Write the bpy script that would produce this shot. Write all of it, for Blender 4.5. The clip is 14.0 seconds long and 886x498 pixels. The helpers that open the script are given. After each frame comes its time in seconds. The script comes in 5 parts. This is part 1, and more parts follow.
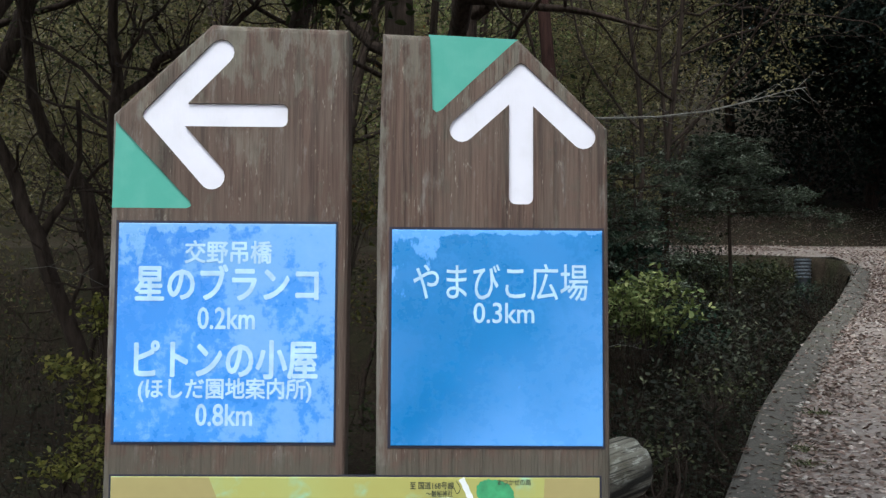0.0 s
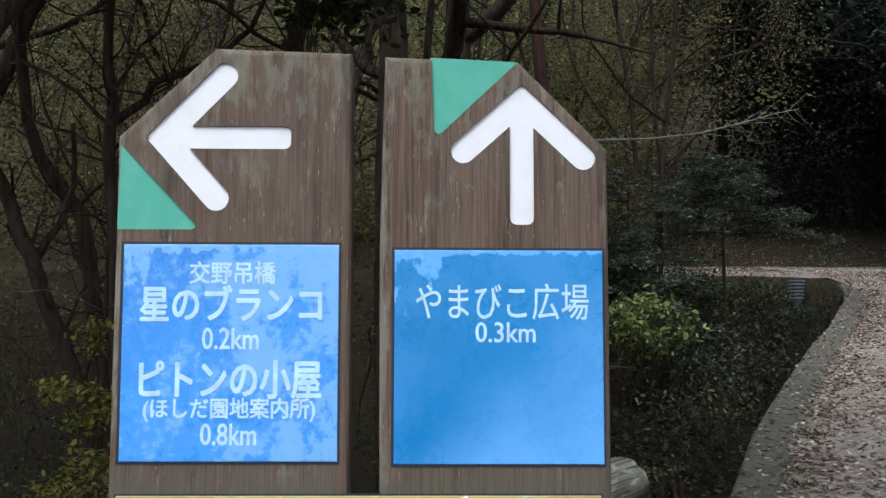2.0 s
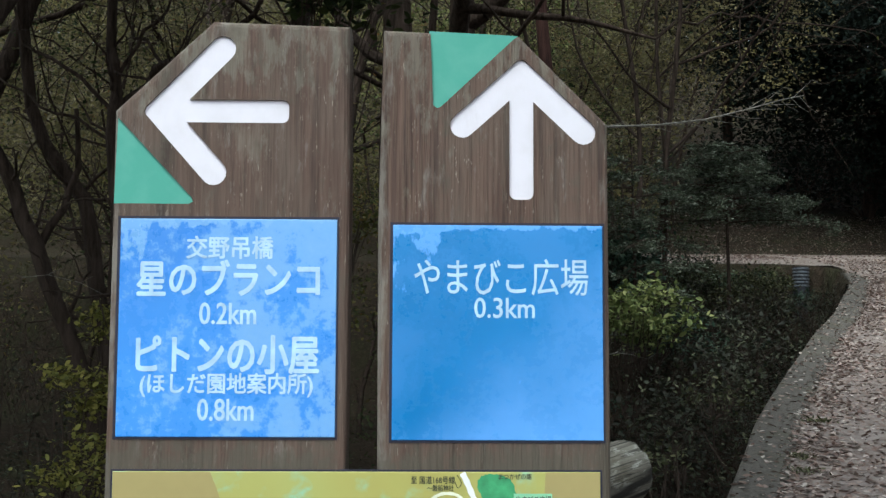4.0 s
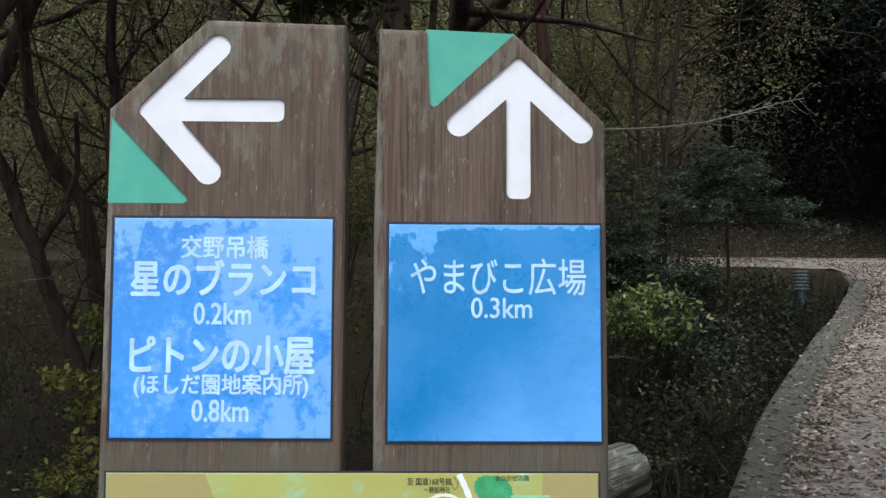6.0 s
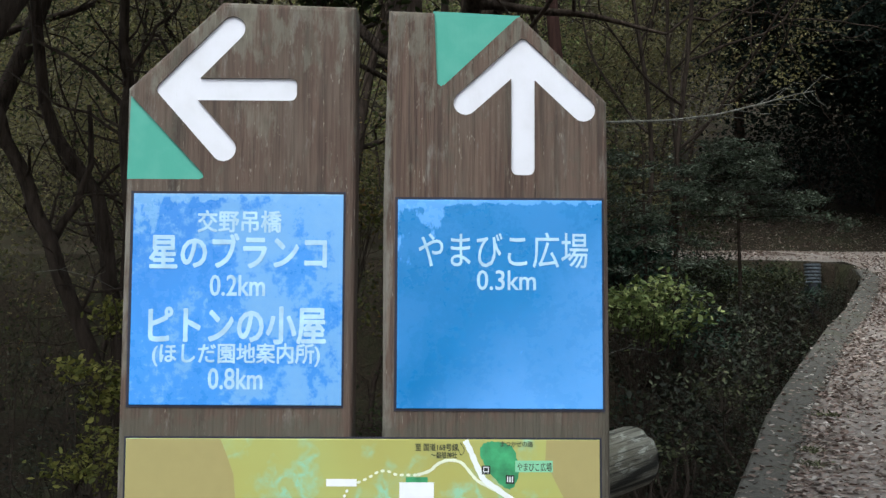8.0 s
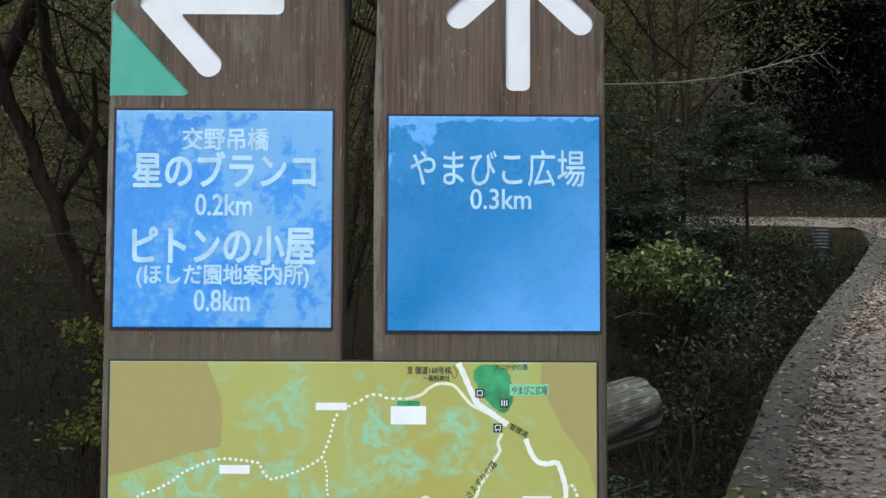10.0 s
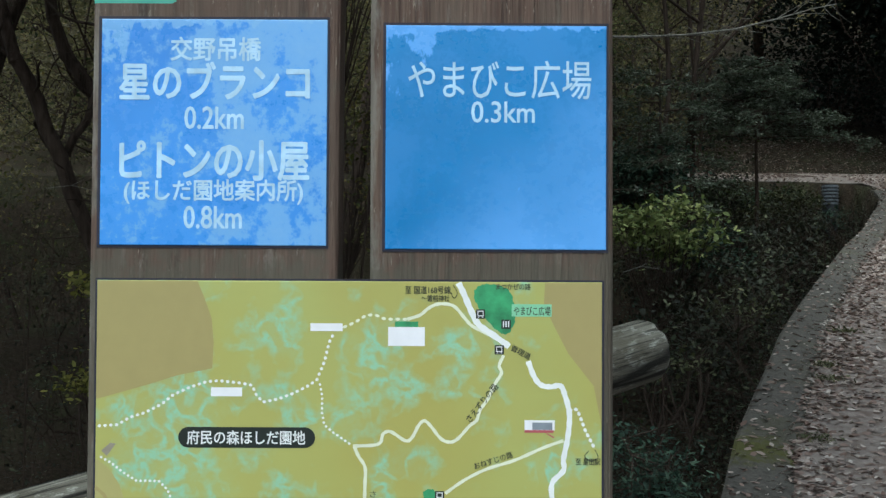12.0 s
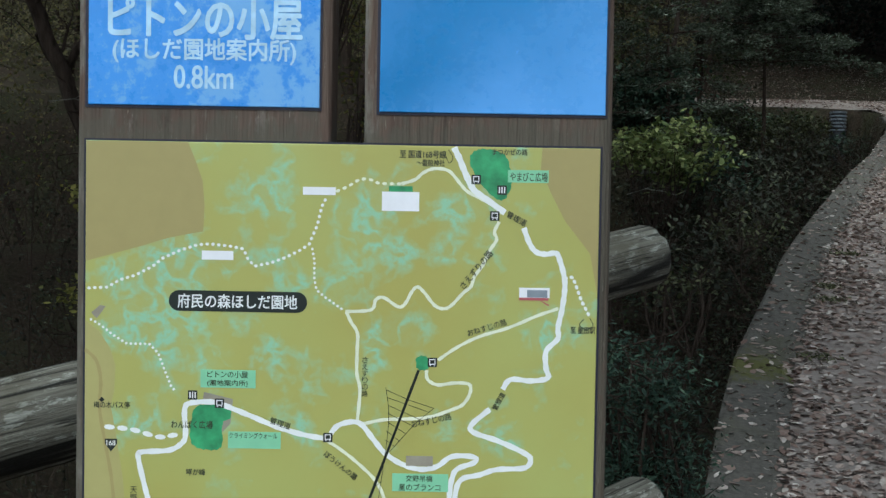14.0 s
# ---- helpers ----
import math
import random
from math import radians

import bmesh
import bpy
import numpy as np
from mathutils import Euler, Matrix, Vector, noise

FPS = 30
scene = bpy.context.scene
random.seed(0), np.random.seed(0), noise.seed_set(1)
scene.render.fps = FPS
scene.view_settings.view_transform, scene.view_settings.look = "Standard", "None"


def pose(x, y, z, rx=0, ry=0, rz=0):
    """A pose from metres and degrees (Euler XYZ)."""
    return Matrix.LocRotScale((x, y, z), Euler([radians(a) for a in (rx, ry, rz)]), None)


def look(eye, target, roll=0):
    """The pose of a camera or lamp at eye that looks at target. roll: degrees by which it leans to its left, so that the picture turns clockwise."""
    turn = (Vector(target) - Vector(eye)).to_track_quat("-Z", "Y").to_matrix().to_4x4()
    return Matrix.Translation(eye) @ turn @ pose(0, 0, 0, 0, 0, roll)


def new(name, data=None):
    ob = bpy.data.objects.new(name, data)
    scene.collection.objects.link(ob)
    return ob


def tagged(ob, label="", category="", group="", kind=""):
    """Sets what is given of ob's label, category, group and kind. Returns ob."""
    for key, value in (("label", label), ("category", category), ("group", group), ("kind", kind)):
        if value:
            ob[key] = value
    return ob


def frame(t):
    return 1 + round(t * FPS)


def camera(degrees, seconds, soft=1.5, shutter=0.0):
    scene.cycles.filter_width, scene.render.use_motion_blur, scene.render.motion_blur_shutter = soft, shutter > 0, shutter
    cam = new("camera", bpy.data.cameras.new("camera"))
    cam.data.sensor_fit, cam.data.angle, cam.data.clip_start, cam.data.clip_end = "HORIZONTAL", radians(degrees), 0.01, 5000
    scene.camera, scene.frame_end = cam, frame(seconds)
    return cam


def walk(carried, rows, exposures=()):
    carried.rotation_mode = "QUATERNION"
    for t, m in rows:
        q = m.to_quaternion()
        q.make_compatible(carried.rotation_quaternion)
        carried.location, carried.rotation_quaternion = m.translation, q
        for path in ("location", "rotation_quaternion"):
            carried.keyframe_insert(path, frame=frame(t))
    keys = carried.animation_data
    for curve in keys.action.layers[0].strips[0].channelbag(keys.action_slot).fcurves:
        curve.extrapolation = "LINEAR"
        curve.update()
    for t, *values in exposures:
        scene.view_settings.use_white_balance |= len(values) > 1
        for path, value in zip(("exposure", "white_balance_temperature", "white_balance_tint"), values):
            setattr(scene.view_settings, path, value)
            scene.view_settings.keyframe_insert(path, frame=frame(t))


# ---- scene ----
cam = camera(40.5, 14.0, 1.4)

PATH = [
    (0, (0.057, -1.133, 1.565), (0.097, 0.86, 1.721), 0.3),
    (0.5, (0.057, -1.13, 1.565), (0.098, 0.862, 1.733), 0.2),
    (1, (0.057, -1.133, 1.563), (0.1, 0.859, 1.728), 0.2),
    (1.5, (0.052, -1.137, 1.563), (0.096, 0.855, 1.735), 0.1),
    (2, (0.049, -1.145, 1.562), (0.099, 0.846, 1.755), 0.1),
    (2.5, (0.051, -1.14, 1.556), (0.095, 0.852, 1.724), 0.2),
    (3, (0.054, -1.141, 1.552), (0.098, 0.851, 1.72), 0.2),
    (5.5, (0.055, -1.127, 1.55), (0.096, 0.864, 1.73), 0.3),
    (6, (0.058, -1.127, 1.548), (0.101, 0.864, 1.726), 0.2),
    (6.5, (0.053, -1.132, 1.543), (0.09, 0.86, 1.712), 0.4),
    (7, (0.051, -1.144, 1.538), (0.087, 0.848, 1.708), 0.4),
    (7.5, (0.055, -1.161, 1.531), (0.091, 0.832, 1.698), 0.3),
    (7.7, (0.058, -1.167, 1.529), (0.088, 0.826, 1.699), 0.3),
    (10, (0.077, -1.128, 1.48), (0.088, 0.869, 1.597), 0.2),
    (10.5, (0.08, -1.121, 1.472), (0.093, 0.876, 1.574), 0.2),
    (11, (0.08, -1.11, 1.466), (0.085, 0.888, 1.552), 0.2),
    (11.5, (0.083, -1.097, 1.456), (0.08, 0.902, 1.521), 0.1),
    (12, (0.085, -1.082, 1.444), (0.083, 0.918, 1.491), 0.3),
    (12.5, (0.089, -1.068, 1.427), (0.09, 0.932, 1.442), 0.5),
    (13, (0.09, -1.06, 1.414), (0.086, 0.94, 1.397), 0.9),
    (13.5, (0.096, -1.06, 1.401), (0.1, 0.94, 1.353), 0.9),
    (14, (0.094, -1.063, 1.39), (0.086, 0.936, 1.313), 1.0),
]
walk(cam, [(t, look(eye, target, roll)) for t, eye, target, roll in PATH],
     [(0, 0.80, 6000, 2), (2.5, 0.80, 6010, 0), (7.5, 0.78, 6010, -1), (10, 0.62, 5970, -3), (12.5, 0.46, 5770, -5), (14, 0.36, 5720, -4)])

# ---- light ----
world = bpy.data.worlds.new("overcast_sky")
scene.world = world
world.use_nodes = True
wn = world.node_tree.nodes
sky = wn.new("ShaderNodeTexSky")
sky.sky_type = "NISHITA"
sky.sun_disc = False
sky.sun_elevation = radians(57)
sky.sun_rotation = radians(200)
sky.air_density, sky.dust_density, sky.ozone_density = 1.0, 4.0, 1.0
wn["Background"].inputs["Strength"].default_value = 0.15
cloud = wn.new("ShaderNodeHueSaturation")
cloud.inputs["Saturation"].default_value = 0.35
world.node_tree.links.new(sky.outputs[0], cloud.inputs["Color"])
world.node_tree.links.new(cloud.outputs[0], wn["Background"].inputs["Color"])
sun = new("sun", bpy.data.lights.new("sun", "SUN"))
sun.data.energy = 2.0
sun.data.angle = radians(35)
sun.data.color = (1.0, 0.97, 0.93)
sun.matrix_world = look((-3.2, -6.2, 12.0), (0, 0, 1.2))


# ---- helpers for building ----
RNG = np.random.default_rng(11)


def material(name, rough=0.8, metal=0.0, spec=0.4):
    m = bpy.data.materials.new(name)
    m.use_nodes = True
    b = m.node_tree.nodes["Principled BSDF"]
    b.inputs["Roughness"].default_value = rough
    b.inputs["Metallic"].default_value = metal
    b.inputs["Specular IOR Level"].default_value = spec
    return m, m.node_tree, b


def node(tree, kind, **values):
    n = tree.nodes.new(kind)
    for key, value in values.items():
        n.inputs[key.replace("_", " ")].default_value = value
    return n


def coords(tree, scale=(1, 1, 1), kind="Object"):
    c = tree.nodes.new("ShaderNodeTexCoord")
    m = node(tree, "ShaderNodeMapping", Scale=scale)
    tree.links.new(c.outputs[kind], m.inputs["Vector"])
    return m.outputs[0]


def noise_tex(tree, vec, scale, detail=4.0, rough=0.55, distort=0.0):
    n = node(tree, "ShaderNodeTexNoise", Scale=scale, Detail=detail, Roughness=rough, Distortion=distort)
    tree.links.new(vec, n.inputs["Vector"])
    return n.outputs[0]


def ramp(tree, fac, stops):
    r = tree.nodes.new("ShaderNodeValToRGB")
    tree.links.new(fac, r.inputs[0])
    e = r.color_ramp.elements
    while len(e) < len(stops):
        e.new(0.5)
    for el, (p, c) in zip(e, stops):
        el.position, el.color = p, (*c, 1) if len(c) == 3 else c
    return r.outputs[0]


def mix(tree, fac, a, b, blend="MIX"):
    n = tree.nodes.new("ShaderNodeMix")
    n.data_type, n.blend_type = "RGBA", blend
    for sock, v in ((n.inputs[0], fac), (n.inputs[6], a), (n.inputs[7], b)):
        if hasattr(v, "is_linked"):
            tree.links.new(v, sock)
        elif isinstance(v, (int, float)):
            sock.default_value = v
        else:
            sock.default_value = (*v, 1)
    return n.outputs[2]


def bump(tree, b, height, strength, distance):
    n = node(tree, "ShaderNodeBump", Strength=strength, Distance=distance)
    tree.links.new(height, n.inputs["Height"])
    tree.links.new(n.outputs[0], b.inputs["Normal"])


def grey(v):
    return (v, v, v)


# ---- materials ----
def wood_material(name, dark, light, pale, rings, ridge, edge):
    """Stained timber: rings, fine grain, grey weathering, rain streaks and short pale flecks."""
    m, t, b = material(name, 0.74, spec=0.3)
    fine = noise_tex(t, coords(t, (1, 1, 0.03)), 420, 3, 0.6)
    band = noise_tex(t, coords(t, (1, 1, 0.018)), rings, 2, 0.5, 0.5)
    big = noise_tex(t, coords(t, (1, 1, 0.45)), 8, 5, 0.6)
    streak = noise_tex(t, coords(t, (1, 1, 0.11)), 55, 4, 0.6)
    fleck = noise_tex(t, coords(t, (1, 1, 0.16)), 300, 3, 0.75)
    grime = noise_tex(t, coords(t, (1, 1, 0.25)), 22, 5, 0.7)
    c = ramp(t, band, [(0.32, dark), (0.5, light), (0.68, dark)])
    c = mix(t, ramp(t, fine, [(0.44, grey(0.0)), (0.68, grey(0.45))]), c, pale)
    c = mix(t, ramp(t, big, [(0.45, grey(0.0)), (0.66, grey(0.45))]), c, (0.118, 0.102, 0.083))
    c = mix(t, ramp(t, streak, [(0.54, grey(0.0)), (0.68, grey(0.5))]), c, (0.022, 0.014, 0.012))
    c = mix(t, ramp(t, grime, [(0.60, grey(0.0)), (0.72, grey(0.5))]), c, (0.20, 0.18, 0.145))
    c = mix(t, ramp(t, fleck, [(0.645, grey(0.0)), (0.71, grey(0.7))]), c, (0.30, 0.27, 0.22))
    sep = t.nodes.new("ShaderNodeSeparateXYZ")
    t.links.new(coords(t), sep.inputs[0])
    top = node(t, "ShaderNodeMapRange")
    for key, value in zip(("From Min", "From Max", "To Min", "To Max"), (1.72, 1.87, 0.0, 0.17)):
        top.inputs[key].default_value = value
    t.links.new(sep.outputs[2], top.inputs["Value"])
    add = t.nodes.new("ShaderNodeMath")
    add.operation = "ADD"
    t.links.new(top.outputs[0], add.inputs[0])
    t.links.new(noise_tex(t, coords(t, (1, 1, 0.3)), 70, 5, 0.7), add.inputs[1])
    c = mix(t, ramp(t, add.outputs[0], [(0.60, grey(0.0)), (0.70, grey(0.55))]), c, (0.16, 0.15, 0.12))
    rub = node(t, "ShaderNodeMapRange")
    for key, value in zip(("From Min", "From Max", "To Min", "To Max"), (edge + 0.016, edge, 0.0, 0.22)):
        rub.inputs[key].default_value = value
    t.links.new(sep.outputs[0], rub.inputs["Value"])
    worn = t.nodes.new("ShaderNodeMath")
    worn.operation = "ADD"
    t.links.new(rub.outputs[0], worn.inputs[0])
    t.links.new(noise_tex(t, coords(t, (1, 1, 0.22)), 60, 5, 0.7), worn.inputs[1])
    c = mix(t, ramp(t, worn.outputs[0], [(0.58, grey(0.0)), (0.72, grey(0.7))]), c, (0.19, 0.175, 0.155))
    splash = node(t, "ShaderNodeMapRange")
    for key, value in zip(("From Min", "From Max", "To Min", "To Max"), (1.485, 1.445, 0.0, 0.26)):
        splash.inputs[key].default_value = value
    t.links.new(sep.outputs[2], splash.inputs["Value"])
    damp = t.nodes.new("ShaderNodeMath")
    t.links.new(splash.outputs[0], damp.inputs[0])
    t.links.new(noise_tex(t, coords(t, (1, 1, 0.5)), 45, 5, 0.7), damp.inputs[1])
    c = mix(t, ramp(t, damp.outputs[0], [(0.55, grey(0.0)), (0.72, grey(0.75))]), c, (0.078, 0.070, 0.054))
    t.links.new(c, b.inputs["Base Color"])
    h = mix(t, 0.35, band, fine)
    bump(t, b, mix(t, 0.25, h, streak), ridge, 0.009)
    return m


WOOD_L = wood_material("stained_wood_smooth", (0.049, 0.029, 0.022), (0.088, 0.053, 0.041), (0.145, 0.102, 0.080), 40, 0.75, -0.236)
WOOD_R = wood_material("stained_wood_ridged", (0.047, 0.028, 0.022), (0.098, 0.059, 0.046), (0.16, 0.112, 0.083), 85, 1.0, 0.018)


def paint_material(name, colour, dirt, rough=0.55):
    m, t, b = material(name, rough)
    n = noise_tex(t, coords(t), 38, 5)
    s = noise_tex(t, coords(t, (1, 1, 0.2)), 120, 3, 0.7)
    c = mix(t, ramp(t, n, [(0.45, grey(0.0)), (0.8, grey(0.5))]), colour, dirt)
    c = mix(t, ramp(t, s, [(0.68, grey(0.0)), (0.76, grey(0.35))]), c, dirt)
    t.links.new(c, b.inputs["Base Color"])
    bump(t, b, s, 0.15, 0.002)
    return m


WHITE = paint_material("white_paint", (0.645, 0.625, 0.695), (0.53, 0.51, 0.54))
GREEN = paint_material("green_paint", (0.066, 0.30, 0.235), (0.12, 0.36, 0.30))


def blue_material(name, base, deep, haze, amount, corner, band, slant_tint, chalk):
    """Enamel with chalky worn patches. corner: where the gloss is most weathered, thinning along the upper edge;
    slant_tint: a slanting blend towards the haze colour; chalk: how the worn patches gather from one side to the other."""
    m, t, b = material(name, 0.28, spec=0.5)
    v = coords(t)

    def spread(value, low, high, to_low, to_high):
        n = node(t, "ShaderNodeMapRange")
        for key, x in zip(("From Min", "From Max", "To Min", "To Max"), (low, high, to_low, to_high)):
            n.inputs[key].default_value = x
        t.links.new(value, n.inputs["Value"])
        return n.outputs[0]

    def add(a, c):
        n = t.nodes.new("ShaderNodeMath")
        t.links.new(a, n.inputs[0])
        t.links.new(c, n.inputs[1])
        return n.outputs[0]

    sep = t.nodes.new("ShaderNodeSeparateXYZ")
    t.links.new(v, sep.inputs[0])
    big = noise_tex(t, v, 13, 6, 0.62)
    small = noise_tex(t, v, 120, 5, 0.7)
    run = noise_tex(t, coords(t, (1, 1, 0.6)), 48, 5, 0.62)
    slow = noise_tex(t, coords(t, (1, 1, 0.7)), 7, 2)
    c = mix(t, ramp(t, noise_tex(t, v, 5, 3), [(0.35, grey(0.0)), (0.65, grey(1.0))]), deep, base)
    # paler along a slant, towards the lower right on the right panel
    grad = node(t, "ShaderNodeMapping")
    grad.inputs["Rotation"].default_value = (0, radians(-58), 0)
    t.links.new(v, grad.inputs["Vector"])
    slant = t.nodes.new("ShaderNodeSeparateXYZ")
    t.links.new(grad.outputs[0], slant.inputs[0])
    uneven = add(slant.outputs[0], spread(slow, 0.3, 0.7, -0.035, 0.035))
    c = mix(t, spread(uneven, *slant_tint), c, haze)
    w = add(mix(t, 0.28, big, small), spread(sep.outputs[0], *chalk))
    c = mix(t, ramp(t, w, [(0.49, grey(0.0)), (0.525, grey(amount * 0.75)), (0.7, grey(amount))]), c, haze)
    far = t.nodes.new("ShaderNodeVectorMath")
    far.operation = "DISTANCE"
    far.inputs[1].default_value = corner
    t.links.new(v, far.inputs[0])
    edge = add(spread(sep.outputs[2], corner[2] - band, corner[2], 0.0, 0.30), spread(far.outputs["Value"], 0.085, 0.0, 0.0, 0.24))
    c = mix(t, ramp(t, add(edge, run), [(0.67, grey(0.0)), (0.71, grey(0.75))]), c, haze)
    t.links.new(c, b.inputs["Base Color"])
    t.links.new(ramp(t, w, [(0.4, grey(0.22)), (0.65, grey(0.5))]), b.inputs["Roughness"])
    bump(t, b, noise_tex(t, v, 12, 2), 0.12, 0.004)
    return m


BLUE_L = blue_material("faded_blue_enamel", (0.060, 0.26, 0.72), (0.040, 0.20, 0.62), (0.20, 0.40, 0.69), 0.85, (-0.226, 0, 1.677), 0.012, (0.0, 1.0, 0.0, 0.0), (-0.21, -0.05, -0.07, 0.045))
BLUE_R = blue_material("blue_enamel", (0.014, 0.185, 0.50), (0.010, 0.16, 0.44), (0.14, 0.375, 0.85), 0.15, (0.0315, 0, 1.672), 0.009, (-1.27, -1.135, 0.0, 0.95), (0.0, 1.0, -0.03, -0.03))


def plain(name, colour, rough=0.5, vary=0.15):
    m, t, b = material(name, rough)
    n = noise_tex(t, coords(t), 60, 4)
    lo = tuple(v * (1 - vary) for v in colour)
    t.links.new(ramp(t, n, [(0.3, lo), (0.7, colour)]), b.inputs["Base Color"])
    return m


LETTER = plain("pale_blue_lettering", (0.47, 0.68, 0.90), 0.5, 0.3)
# Near-black colour for the shadow in the gaps round the inset panels.
GAP_DARK = plain("shadow_gap_dark", (0.012, 0.012, 0.03), 0.6)
MAP_WHITE = plain("printed_white", (0.74, 0.75, 0.77), 0.4, 0.12)
MAP_CREAM = plain("printed_cream", (0.70, 0.72, 0.58), 0.4, 0.15)
MAP_INK = plain("printed_ink", (0.015, 0.02, 0.018), 0.4)
MAP_TEXT = plain("printed_grey_ink", (0.045, 0.05, 0.032), 0.4)
MAP_GREEN = plain("printed_green", (0.075, 0.37, 0.16), 0.4, 0.6)
MAP_AQUA = plain("printed_aqua", (0.245, 0.54, 0.34), 0.4, 0.1)
MAP_TAN = plain("printed_tan", (0.325, 0.27, 0.112), 0.4, 0.06)
MAP_FAINT = plain("printed_pale_tan", (0.37, 0.335, 0.135), 0.4, 0.06)
MAP_GREY = plain("printed_grey", (0.30, 0.27, 0.22), 0.4, 0.3)
MAP_SLATE = plain("printed_slate", (0.24, 0.27, 0.32), 0.4, 0.25)
MAP_RED = plain("printed_red", (0.42, 0.10, 0.12), 0.4, 0.2)
LABEL = plain("label_white", (0.75, 0.74, 0.80), 0.4, 0.1)


def map_material():
    """Olive print, with aqua worm-like veins in the places where its yellow ink has faded."""
    m, t, b = material("faded_map_print", 0.32, spec=0.5)
    v = coords(t)
    c = ramp(t, noise_tex(t, v, 5, 3), [(0.35, (0.35, 0.325, 0.092)), (0.65, (0.36, 0.375, 0.12))])
    places = None
    for x, z, reach, most in ((-0.16, -0.125, 0.085, 0.30), (-0.15, -0.185, 0.075, 0.24), (0.03, -0.085, 0.085, 0.20), (0.10, -0.075, 0.06, 0.16), (-0.06, -0.10, 0.08, 0.14),
                              (-0.04, -0.205, 0.05, 0.15), (-0.19, -0.23, 0.06, 0.10), (0.03, -0.175, 0.045, 0.14), (0.185, -0.155, 0.035, 0.22), (-0.06, -0.02, 0.05, 0.10)):
        d = t.nodes.new("ShaderNodeVectorMath")
        d.operation = "DISTANCE"
        d.inputs[1].default_value = (x, 0, 1.44 + z)
        t.links.new(v, d.inputs[0])
        near = node(t, "ShaderNodeMapRange")
        for key, value in zip(("From Min", "From Max", "To Min", "To Max"), (reach, 0.0, 0.0, most)):
            near.inputs[key].default_value = value
        t.links.new(d.outputs["Value"], near.inputs["Value"])
        if places is None:
            places = near.outputs[0]
        else:
            most_of = t.nodes.new("ShaderNodeMath")
            most_of.operation = "MAXIMUM"
            t.links.new(places, most_of.inputs[0])
            t.links.new(near.outputs[0], most_of.inputs[1])
            places = most_of.outputs[0]
    add = t.nodes.new("ShaderNodeMath")
    t.links.new(places, add.inputs[0])
    t.links.new(noise_tex(t, v, 24, 3, 0.55), add.inputs[1])
    where = ramp(t, add.outputs[0], [(0.54, grey(0.0)), (0.70, grey(1.0))])
    vein = ramp(t, noise_tex(t, v, 40, 2, 0.5, 0.6), [(0.40, grey(0.12)), (0.47, grey(0.66)), (0.53, grey(0.66)), (0.60, grey(0.12))])
    crumb = ramp(t, noise_tex(t, v, 150, 4, 0.6), [(0.35, grey(0.35)), (0.55, grey(1.0))])
    amount = mix(t, 1.0, mix(t, 1.0, where, vein, "MULTIPLY"), crumb, "MULTIPLY")
    c = mix(t, amount, c, (0.23, 0.56, 0.45))
    t.links.new(c, b.inputs["Base Color"])
    return m


MAP_BASE = map_material()


def log_material():
    m, t, b = material("weathered_log", 0.88, spec=0.2)
    grain = noise_tex(t, coords(t, (1, 1, 0.05)), 90, 4, 0.65)
    blot = noise_tex(t, coords(t, (1, 1, 0.35)), 46, 6, 0.72)
    crack = noise_tex(t, coords(t, (1, 1, 0.05)), 17, 2, 0.4, 0.4)
    moss = noise_tex(t, coords(t), 7, 5, 0.65)
    split = noise_tex(t, coords(t, (1, 1, 0.03)), 42, 3, 0.5, 0.3)
    c = ramp(t, grain, [(0.3, (0.066, 0.060, 0.049)), (0.55, (0.135, 0.127, 0.106)), (0.75, (0.21, 0.20, 0.175))])
    c = mix(t, ramp(t, blot, [(0.55, grey(0.0)), (0.61, grey(0.75))]), c, (0.33, 0.33, 0.30))
    c = mix(t, ramp(t, moss, [(0.48, grey(0.0)), (0.64, grey(0.6))]), c, (0.062, 0.056, 0.038))
    c = mix(t, ramp(t, crack, [(0.465, grey(0.0)), (0.488, grey(1.0)), (0.512, grey(1.0)), (0.535, grey(0.0))]), c, (0.012, 0.011, 0.009))
    c = mix(t, ramp(t, split, [(0.485, grey(0.0)), (0.497, grey(0.85)), (0.503, grey(0.85)), (0.515, grey(0.0))]), c, (0.014, 0.012, 0.010))
    t.links.new(c, b.inputs["Base Color"])
    bump(t, b, mix(t, 0.4, grain, blot), 0.9, 0.012)
    return m


LOG = log_material()


def bark_material(name, a, c2):
    m, t, b = material(name, 0.95, spec=0.1)
    n = noise_tex(t, coords(t, (1, 1, 0.15)), 24, 5, 0.65)
    t.links.new(ramp(t, n, [(0.35, a), (0.7, c2)]), b.inputs["Base Color"])
    bump(t, b, n, 0.8, 0.03)
    return m


BARK = bark_material("dark_bark", (0.020, 0.014, 0.011), (0.066, 0.048, 0.039))
BARK_RED = bark_material("reddish_bark", (0.030, 0.016, 0.014), (0.065, 0.033, 0.028))
BARK_PALE = bark_material("bare_grey_bark", (0.10, 0.095, 0.085), (0.24, 0.23, 0.21))


